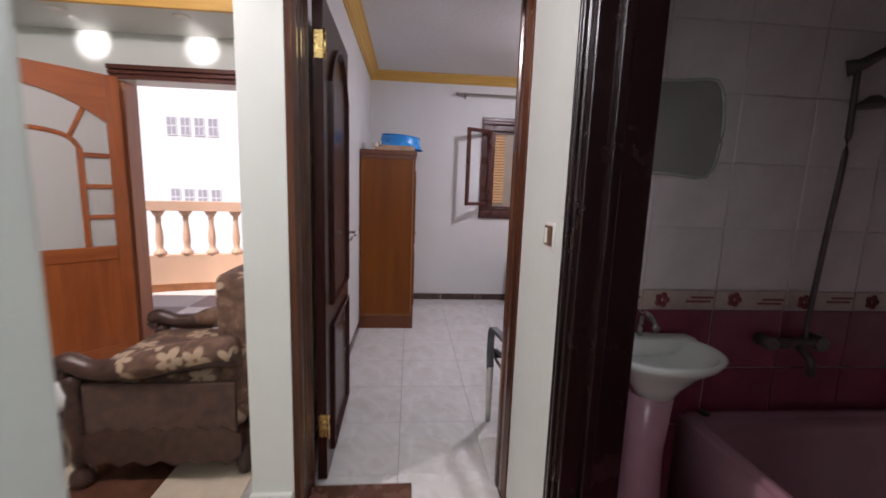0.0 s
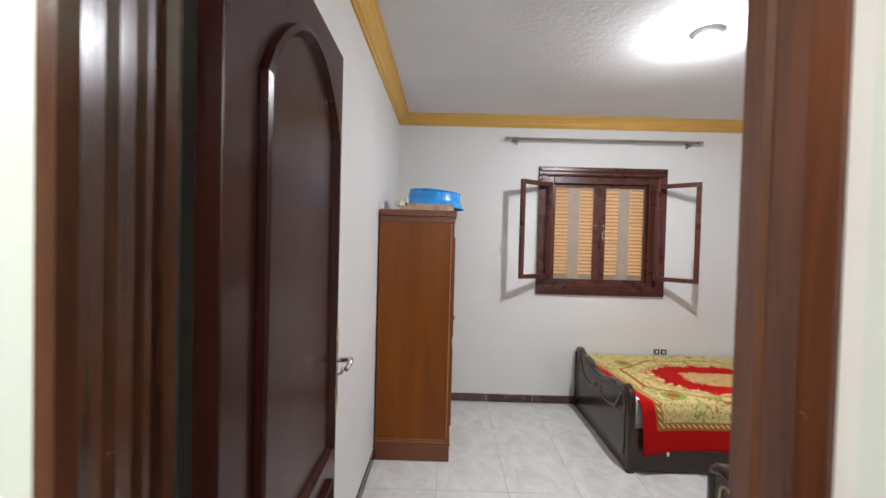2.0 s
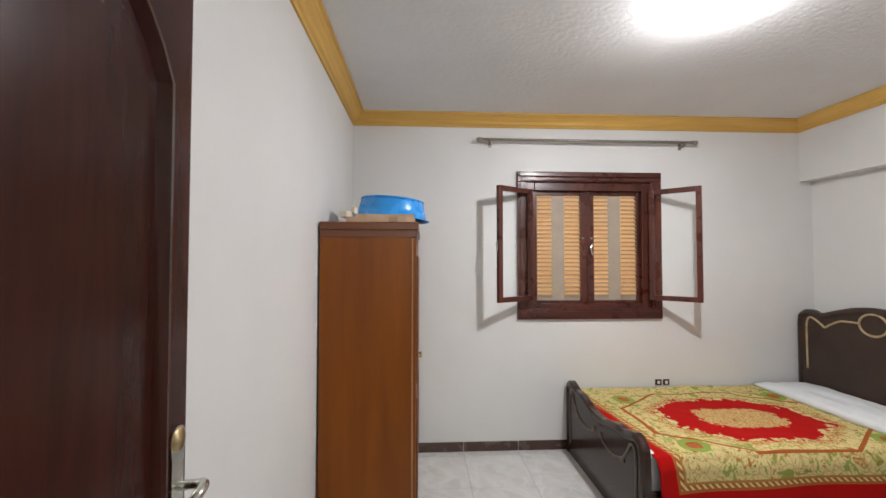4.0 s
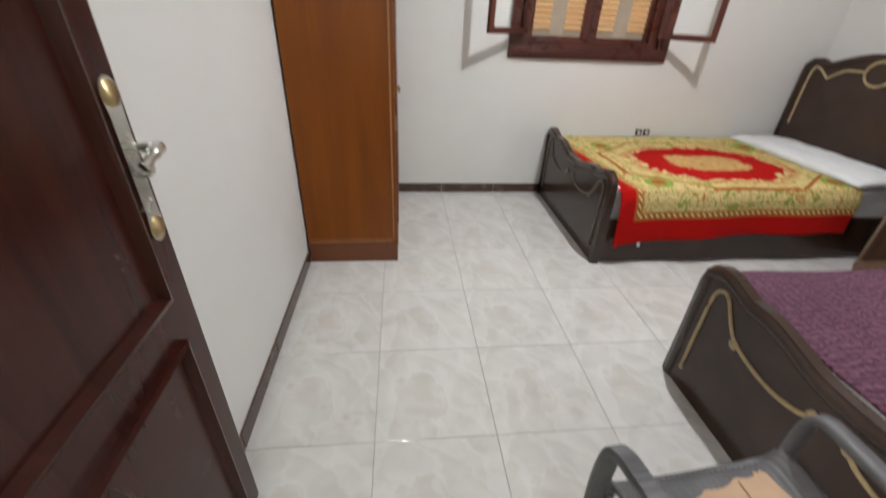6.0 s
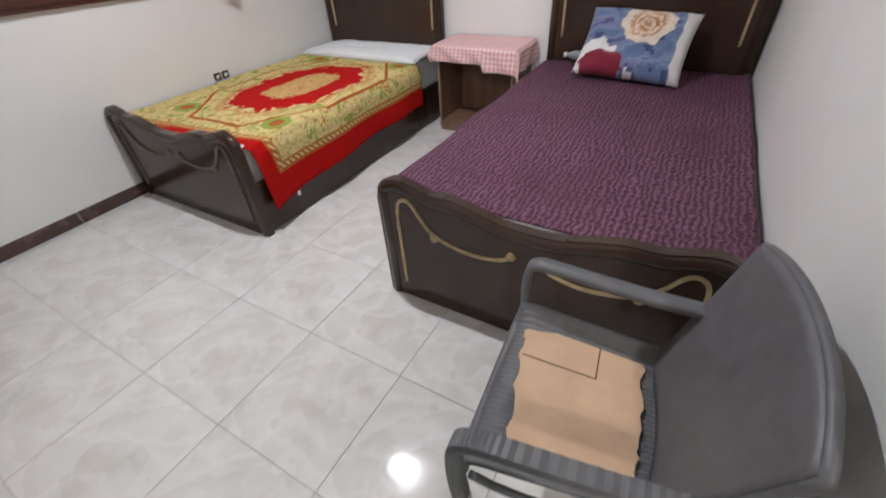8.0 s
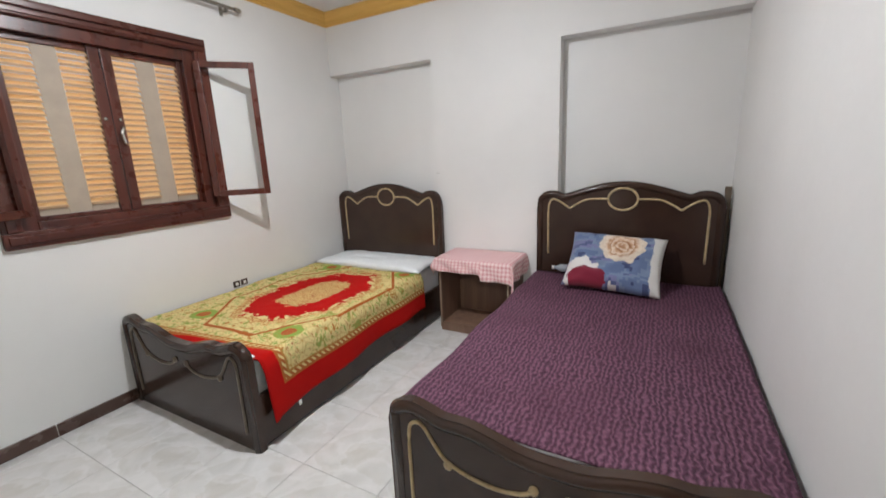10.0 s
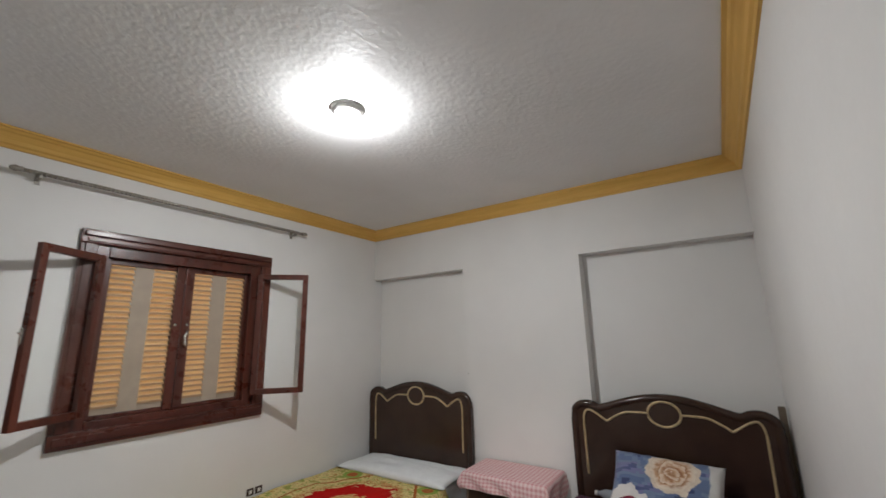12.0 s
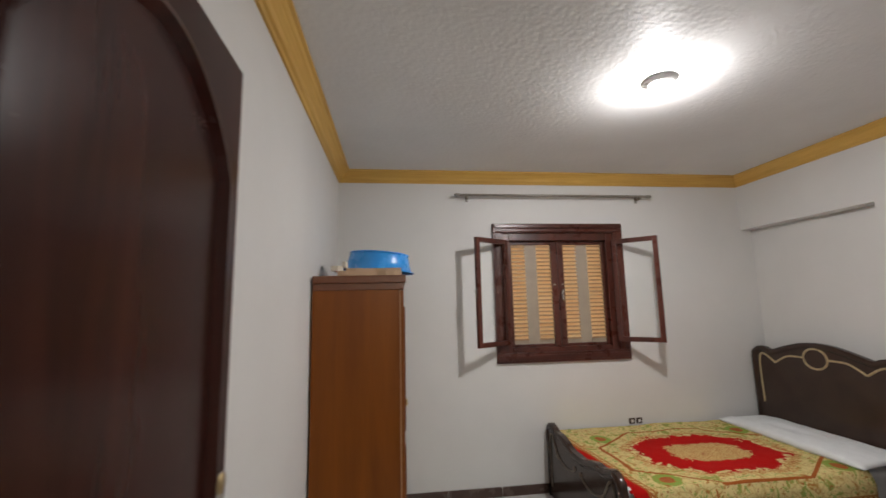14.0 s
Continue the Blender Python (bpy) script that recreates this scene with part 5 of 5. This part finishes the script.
cushion("seat", -0.36, 0.36, -0.315, 0.315, 0.26, 0.53, 0.05, M_VELOUR, "floral velour seat")
cushion("backrest", 0.24, 0.44, -0.30, 0.30, 0.30, 1.0, 0.06, M_VELOUR, "floral velour back")
part("seat_frame", boxes((-0.38, 0.40, -0.30, 0.30, 0.14, 0.25, 0.02)), M_CARVED, ac, "carved walnut frame")
for sy in (-1, 1):
    bm = bmesh.new()
    y = sy * 0.335
    tube(bm, wave([(0.36, y, 0.64), (0.15, y, 0.61), (-0.10, y, 0.57), (-0.27, y, 0.565), (-0.36, y, 0.60), (-0.41, y, 0.575), (-0.40, y, 0.54), (-0.365, y, 0.545)], 34), [0.05] * 14 + [0.045] * 10 + [0.035] * 11, 10)
    part("armrest", bm, M_CARVED, ac, "scrolled carved arm")
    bm = bmesh.new()
    lathe(bm, [(0.0, 0.0), (0.040, 0.004), (0.052, 0.03), (0.045, 0.065), (0.025, 0.085), (0.03, 0.10), (0.038, 0.14), (0.03, 0.20), (0.04, 0.26), (0.05, 0.33), (0.035, 0.40), (0.028, 0.45), (0.04, 0.49), (0.045, 0.53), (0.0, 0.55)], 16, (-0.36, y, 0))
    part("leg", bm, M_CARVED, ac, "turned bulbous front leg")
    bm = bmesh.new()
    lathe(bm, [(0.0, 0.0), (0.03, 0.0), (0.04, 0.05), (0.03, 0.14), (0.0, 0.15)], 12, (0.34, sy * 0.26, 0))
    part("leg", bm, M_CARVED, ac)
    bm = bmesh.new()
    prism(bm, [(-0.34, 0.15)] + [(-0.30 + i * 0.06, 0.10 + 0.025 * (i % 2)) for i in range(11)] + [(0.36, 0.15), (0.36, 0.25)] + [(0.32 - i * 0.05, 0.27 + 0.022 * (i % 2)) for i in range(13)] + [(-0.34, 0.25)], "y", y - 0.02, y + 0.02)
    part("side_rail", bm, M_CARVED, ac, "scalloped carved side rail")
    bm = bmesh.new()
    tube(bm, wave([(0.36, y, 0.655), (0.28, y, 0.66), (0.10, y, 0.625), (-0.08, y, 0.585), (-0.17, y, 0.575)], 16), [0.030, 0.058, 0.062, 0.062] + [0.062] * 9 + [0.058, 0.050, 0.042, 0.026], 14)
    part("arm_pad", bm, M_VELOUR, ac, "floral velour arm pad")
    if sy < 0:
        bm = boxes((-0.32, 0.34, y - 0.014, y + 0.014, 0.26, 0.50, 0.008))
        part("side_panel", bm, M_SIDE, ac, "plain brown velour side")
# a white cushion and low dark cabinet beyond it
wc = bmesh.new()
pad(wc, 0.36, 0.36, 0.16, 16, 16, 11)
ob = part("cushion", wc, M_SHEET)
ob.matrix_world = pose(-1.30, 1.00, 0.36, 0, 12, 20)
tagged(ob, "plain white cushion on a low dark stool", "cushion")
st = thing("stool", "low dark wooden stool under a white cushion", "stool", pose(-1.34, 1.02, 0))
part("seat", boxes((-0.19, 0.19, -0.19, 0.19, 0.24, 0.29, 0.02)), M_CARVED, st)
for a in (-0.15, 0.15):
    for b in (-0.15, 0.15):
        bm = bmesh.new()
        lathe(bm, [(0.0, 0.0), (0.02, 0.0), (0.03, 0.08), (0.02, 0.16), (0.028, 0.24), (0.0, 0.245)], 10, (a, b, 0))
        part("leg", bm, M_CARVED, st)

# ---- balcony and the house across the street ----
bal = new("balcony")
tagged(bal, "sunlit curved balcony with peach parapet and slim peach balusters", "balcony", "", "structure")
ARC = [(-4.2, 2.9), (-3.6, 3.75), (-2.75, 4.28), (-1.9, 4.52), (-1.0, 4.60), (0.1, 4.60)]
arc_pts = wave([(x, y, 0) for x, y in ARC], 60)


def along(bm, z0, z1, half):
    left, right = [], []
    for i, p in enumerate(arc_pts):
        d = (arc_pts[min(i + 1, 60)] - arc_pts[max(i - 1, 0)]).normalized()
        nn = Vector((-d.y, d.x, 0)) * half
        left.append([bm.verts.new((p + nn).to_tuple()[:2] + (z,)) for z in (z0, z1)])
        right.append([bm.verts.new((p - nn).to_tuple()[:2] + (z,)) for z in (z0, z1)])
    for i in range(60):
        a, b, c2, d = left[i], left[i + 1], right[i], right[i + 1]
        bm.faces.new((a[0], b[0], b[1], a[1]))
        bm.faces.new((c2[0], c2[1], d[1], d[0]))
        bm.faces.new((a[1], b[1], d[1], c2[1]))
        bm.faces.new((a[0], c2[0], d[0], b[0]))
    bm.faces.new((left[0][0], left[0][1], right[0][1], right[0][0]))
    bm.faces.new((left[-1][0], right[-1][0], right[-1][1], left[-1][1]))
    bmesh.ops.recalc_face_normals(bm, faces=bm.faces[:])
    return bm


bm = bmesh.new()
prism(bm, [(p.x, p.y) for p in arc_pts] + [(0.1, 2.57), (-4.2, 2.57)], "z", -0.2, -0.012)
part("slab", bm, M_GROUT, bal)
part("parapet", along(bmesh.new(), -0.1, 0.46, 0.06), M_PARQUET, bal, "peach painted parapet")
part("handrail", along(bmesh.new(), 1.03, 1.15, 0.085), M_PARQUET, bal, "peach handrail")
part("skirting", along(bmesh.new(), -0.012, 0.085, 0.068), plain("terracotta_skirting", (0.30, 0.12, 0.045, 1), 0.4, 0, 0.3, 8), bal, "terracotta tile skirting")
bm = bmesh.new()
lathe(bm, [(0.072, 0.46), (0.072, 0.50), (0.050, 0.52), (0.034, 0.56), (0.042, 0.62), (0.046, 0.68), (0.036, 0.79), (0.027, 0.88), (0.034, 0.92), (0.030, 0.95), (0.058, 0.99), (0.078, 1.03)], 12)
me = mesh("baluster", bm, M_PARQUET)
run = 0.0
for a, b in zip(arc_pts, arc_pts[1:]):
    run += (b - a).length
    if run > 0.25:
        run = 0.0
        ob = new("baluster", me)
        ob.parent = bal
        ob.location = (b.x, b.y, 0)

house = thing("house", "tall white rendered house across the street with small white windows", "house", pose(-6.5, 17.5, -7.2))
part("wall", boxes((-11, 11, 0, 8, 0, 26)), M_FACADE, house)
part("roof", boxes((-11.3, 11.3, -0.3, 8.3, 26, 26.5, 0.05)), M_FACADE, house)
M_WINW = plain("white_window_paint", (0.74, 0.74, 0.72, 1), 0.5)
M_DARKP = plain("dim_window_pane", (0.40, 0.39, 0.41, 1), 0.4)
for fz in (1.5, 4.5, 7.5, 10.5, 13.5, 16.5, 19.5):
    for i in range(18):
        wx = -3.35 + i * 0.56 + (i // 4) * 0.9
        w = part("window", boxes((wx, wx + 0.44, -0.03, 0.06, fz, fz + 0.8, 0.01)), M_WINW, house)
        part("pane", boxes((wx + 0.05, wx + 0.20, -0.04, -0.03, fz + 0.43, fz + 0.74), (wx + 0.24, wx + 0.39, -0.04, -0.03, fz + 0.43, fz + 0.74), (wx + 0.05, wx + 0.20, -0.04, -0.03, fz + 0.06, fz + 0.37), (wx + 0.24, wx + 0.39, -0.04, -0.03, fz + 0.06, fz + 0.37)), M_DARKP, w)

# ---- bathroom ----
bf = new("trim_bath_frame")
tagged(bf, "near-black varnished bathroom door frame with ridged casing", "door frame", "", "structure")
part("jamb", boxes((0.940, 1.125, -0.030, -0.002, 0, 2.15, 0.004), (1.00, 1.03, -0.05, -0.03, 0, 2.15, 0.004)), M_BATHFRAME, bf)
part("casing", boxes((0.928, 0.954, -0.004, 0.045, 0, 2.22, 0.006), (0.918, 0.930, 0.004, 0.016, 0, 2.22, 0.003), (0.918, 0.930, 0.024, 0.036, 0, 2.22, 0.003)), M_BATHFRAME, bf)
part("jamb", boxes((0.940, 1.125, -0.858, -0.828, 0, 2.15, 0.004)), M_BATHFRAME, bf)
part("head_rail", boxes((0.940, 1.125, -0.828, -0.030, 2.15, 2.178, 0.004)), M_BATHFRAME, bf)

k = Nodes("pale_lilac_wall_tile")
v = k.coord()
M_BTILE = k.done(k.ramp(k.noise(v, 7, 4), [(0.35, (0.68, 0.59, 0.60, 1)), (0.65, (0.76, 0.67, 0.68, 1))]), 0.18)
M_BWINE = plain("wine_red_tile", (0.22, 0.045, 0.075, 1), 0.15, 0, 0.2, 6)
M_BORDER = plain("cream_border_tile", (0.52, 0.40, 0.35, 1), 0.2, 0, 0.15, 9)
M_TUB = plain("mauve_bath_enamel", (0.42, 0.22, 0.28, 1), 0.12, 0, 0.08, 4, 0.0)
bt = new("bath_tiling")
tagged(bt, "lilac and wine-red bathroom tiles with a floral border", "wall tiles", "", "structure")
part("grout_bed", boxes((1.11, 3.05, 0.388, 0.399, 0, 2.7), (3.04, 3.05, -3.0, 0.388, 0, 2.7)), plain("lilac_grout", (0.68, 0.60, 0.61, 1), 0.7), bt)
tw, tl = 0.30, 0.245
me_t = mesh("wall_tile", boxes((0.002, tw - 0.002, -0.006, 0.0, 0.002, tl - 0.002, 0.0015, 1)), M_BTILE)
me_w = mesh("wall_tile", boxes((0.002, tw - 0.002, -0.006, 0.0, 0.002, tl - 0.002, 0.0015, 1)), M_BWINE)
for i in range(7):
    for r in range(11):
        z = r * tl + (0.0 if r < 4 else 0.078) - 0.002
        if z > 2.6:
            continue
        o2 = new("wall_tile", me_w if r < 4 else me_t)
        o2.parent = bt
        o2.location = (1.11 + i * tw - 0.02, 0.388, max(z, 0.0))
bm = bmesh.new()
for i in range(7):
    box(bm, 1.092 + i * 0.3, 1.388 + i * 0.3, 0.380, 0.388, 0.980, 1.055, 0.0015, 1)
part("border", bm, M_BORDER, bt, "cream border strip")
bm = bmesh.new()
rnd = random.Random(3)
for i in range(14):
    cx, cz = 1.17 + i * 0.15, 1.018 + rnd.uniform(-0.006, 0.006)
    if i % 2 == 0:
        for a in range(5):
            lathe(bm, [(0.0, -0.003), (0.013, -0.002), (0.013, 0.001)], 8, (cx + 0.018 * math.cos(a * 1.257), 0.379, cz + 0.018 * math.sin(a * 1.257)), "y")
    else:
        box(bm, cx - 0.05, cx + 0.05, 0.377, 0.380, cz - 0.012, cz - 0.004)
        box(bm, cx - 0.03, cx + 0.06, 0.377, 0.380, cz + 0.004, cz + 0.012)
part("flower", bm, plain("rose_glaze", (0.22, 0.05, 0.06, 1), 0.2), bt, "dull red painted flowers")
setting("floor_bath", boxes((1.11, 3.05, -3.0, 0.388, -0.03, 0.0)), M_BWINE, "wine-red tiled bathroom floor", "floor")

mir = thing("mirror", "wavy-edged frameless bathroom mirror on the tiled wall", "mirror", pose(1.385, 0.381, 1.66))
bm = bmesh.new()
rim_pts = []
for i in range(48):
    a = i / 48 * 2 * math.pi
    c, s = math.cos(a), math.sin(a)
    r = 1.0 / (abs(c) ** 10 + abs(s) ** 10) ** 0.1
    gx, gz = r * c, r * s
    rim_pts.append((0.205 * gx * (1 + 0.16 * (1 - gz * gz)), 0.185 * gz * (1 - 0.12 * (1 - gx * gx))))
prism(bm, rim_pts, "y", -0.004, -0.010)
part("glass", bm, M_MIRROR, mir)
bm = bmesh.new()
tube(bm, [(x, -0.010, z) for x, z in rim_pts], 0.006, 6, True)
part("bevel", bm, plain("pale_bevel_glass", (0.45, 0.46, 0.44, 1), 0.1), mir)

sk = thing("washbasin", "white ceramic washbasin on a pedestal beneath the mirror", "washbasin", pose(1.37, 0.20, 0))
bm = bmesh.new()
lathe(bm, [(0.06, 0.70), (0.09, 0.75), (0.15, 0.815), (0.205, 0.852), (0.222, 0.878), (0.210, 0.885), (0.192, 0.877), (0.165, 0.83), (0.09, 0.785), (0.0, 0.775)], 40, (0, 0.02, 0), "z", 0.80)
box(bm, -0.215, 0.215, 0.10, 0.178, 0.82, 0.888, 0.02)
part("bowl", bm, M_CERAMIC, sk)
bm = bmesh.new()
lathe(bm, [(0.11, 0.0), (0.115, 0.04), (0.085, 0.10), (0.070, 0.5), (0.085, 0.715)], 24, (0, 0.05, 0))
# tub mauve reused here, its darkness standing in for shade below the bowl
part("pedestal", bm, M_TUB, sk, "ceramic pedestal, coloured mauve for the shade under the bowl")
bm = bmesh.new()
tube(bm, wave([(0, 0.14, 0.885), (0, 0.14, 0.96), (0, 0.10, 0.98), (0, 0.04, 0.945)], 14), 0.012, 8)
part("tap", bm, M_CHROME, sk)

tb = thing("bathtub", "mauve enamel bathtub built against the tiled wall", "bathtub", pose(1.575, -0.36, 0))
bm = bmesh.new()
X1, Y1, ZT = 1.45, 0.735, 0.56
box(bm, 0, X1, 0, Y1, 0, ZT, 0.0)
topf = max(bm.faces, key=lambda f: f.calc_center_median().z)
bmesh.ops.inset_region(bm, faces=[topf], thickness=0.075)
bmesh.ops.inset_region(bm, faces=[topf], thickness=0.05, depth=-0.06)
bmesh.ops.inset_region(bm, faces=[topf], thickness=0.06, depth=-0.26)
bmesh.ops.bevel(bm, geom=bm.edges[:], offset=0.018, segments=3, affect="EDGES")
for f in bm.faces:
    f.smooth = True
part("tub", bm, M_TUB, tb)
bm = bmesh.new()
lathe(bm, [(0.0, 0.0), (0.022, 0.0), (0.024, 0.006), (0.0, 0.007)], 16, (0.10, Y1 - 0.035, ZT))
part("plug", bm, M_BLACKP, tb)

M_DULL = plain("dull_shower_metal", (0.13, 0.10, 0.10, 1), 0.4, 0.6, 0.2, 30)
shw = thing("shower_set", "chrome shower riser, hose and mixer on the tiled wall", "shower", pose(2.06, 0.382, 0))
bm = bmesh.new()
tube(bm, wave([(0.05, -0.02, 1.90), (0.045, -0.03, 1.6), (0.02, -0.035, 1.25), (0.0, -0.04, 0.95), (-0.005, -0.05, 0.84)], 24), 0.010, 8)
part("hose", bm, M_DULL, shw)
bm = bmesh.new()
tube(bm, [(0.02, -0.005, 1.90), (0.05, -0.03, 1.91), (0.14, -0.06, 1.97), (0.24, -0.10, 2.02)], [0.03, 0.022, 0.016, 0.016], 10)
lathe(bm, [(0.015, 0.0), (0.05, -0.03), (0.05, -0.04), (0.0, -0.04)], 14, (0.10, -0.05, 1.80))
part("shower_head", bm, M_DULL, shw)
bm = bmesh.new()
tube(bm, [(-0.16, -0.05, 0.86), (0.06, -0.05, 0.86)], 0.02, 10)
tube(bm, [(-0.16, 0.0, 0.86), (-0.16, -0.07, 0.86)], 0.026, 10)
tube(bm, [(0.05, 0.0, 0.86), (0.05, -0.07, 0.86)], 0.03, 10)
tube(bm, [(-0.05, -0.05, 0.86), (-0.05, -0.12, 0.82), (-0.05, -0.13, 0.76)], 0.014, 8)
part("mixer", bm, M_DULL, shw)

# ---- skirtings ----


def skirting(name, a, b, wall, axis, into, gaps=0.45, start=0.0):
    bb = new(name)
    tagged(bb, "dark brown glazed skirting tiles with pale joints", "skirting", "", "structure")
    g = (a, b, min(wall, wall + into * 0.006), max(wall, wall + into * 0.006), 0, 0.076)
    part("joint", boxes(g if axis == "x" else (g[2], g[3], g[0], g[1], g[4], g[5])), M_GROUT, bb)
    p = start
    while p < b:
        q0, q1 = max(p + 0.002, a), min(p + gaps - 0.002, b)
        if q1 - q0 > 0.01:
            d = sorted((wall + into * 0.002, wall + into * 0.011))
            part("tile", boxes((q0, q1, d[0], d[1], 0.001, 0.078, 0.002, 1) if axis == "x" else (d[0], d[1], q0, q1, 0.001, 0.078, 0.002, 1)), M_BASE, bb)
        p += gaps
    return bb


skirting("baseboard_north", 0.0, EX, NY, "x", -1, 0.45, 0.005)
skirting("baseboard_west", 0.75, 2.89, 0.0, "y", 1, 0.45, 0.32)
skirting("baseboard_east", 1.99, 2.19, EX, "y", -1, 0.45, 1.9)
skirting("baseboard_south", 0.96, 1.745, SY, "x", 1, 0.45, 0.9)

# ---- floor tiles ----
PITCH = 0.45
shapes = {}
for i in range(-1, 9):
    for j in range(-3, 6):
        x0, x1 = 0.005 + i * PITCH, 0.005 + (i + 1) * PITCH
        y0, y1 = 1.668 + j * PITCH, 1.668 + (j + 1) * PITCH
        x0, x1, y0, y1 = max(x0, 0.0), min(x1, RX), max(y0, SY), min(y1, NY)
        if x1 - x0 < 0.03 or y1 - y0 < 0.03:
            continue
        key = (round(x1 - x0, 3), round(y1 - y0, 3))
        if key not in shapes:
            shapes[key] = mesh("tile", boxes((0.0012, key[0] - 0.0012, 0.0012, key[1] - 0.0012, -0.004, 0.0, 0.0012, 1)), M_TILE)
        ob = new("tile", shapes[key])
        ob.parent = floor
        ob.location = (x0, y0, 0)

# living and hall floor: large cream and brown marble tiles
lf = setting("floor_living", boxes((-4.6, 0.955, -3.0, 2.57, -0.03, -0.007)), M_GROUTF, "cream and brown marble tile floor", "floor")
M_CREAMT = plain("cream_marble", (0.60, 0.52, 0.40, 1), 0.14, 0, 0.15, 3, 0.0)
M_BROWNT = plain("brown_marble_tile", (0.115, 0.050, 0.030, 1), 0.14, 0, 0.35, 4, 0.0)
cream, brown = (mesh("tile", boxes((0.0015, 0.3985, 0.0015, 0.3985, -0.006, 0, 0.0012, 1)), mt) for mt in (M_CREAMT, M_BROWNT))
rnd = random.Random(2)
for i in range(-9, 3):
    for j in range(-8, 6):
        x, y = i * 0.4 - 0.25, j * 0.4 + 0.14
        if x + 0.4 > 0.955 or y + 0.4 > 2.56 or x < -4.0 or (x + 0.4 > -0.15 and y + 0.4 > 0.545):
            continue
        ob = new("tile", brown if (i * 2 + j) % 3 == 0 else cream)
        ob.parent = lf
        ob.location = (x, y, 0)
bt1, bt2 = (mesh("tile", boxes((0.002, 0.498, 0.002, 0.498, -0.01, 0, 0.002, 1)), mt) for mt in (plain("pale_balcony_tile", (0.66, 0.62, 0.58, 1), 0.4), plain("grey_balcony_tile", (0.22, 0.19, 0.20, 1), 0.4)))
for i in range(-8, 0):
    for j in range(0, 4):
        x, y = i * 0.5, 2.58 + j * 0.5
        if y + 0.5 > 2.9 + (x + 4.2) * 0.42 + 0.35 and y > 2.6:
            continue
        ob = new("tile", bt1 if (i + j) % 2 else bt2)
        ob.parent = bal
        ob.location = (x, y, -0.001)
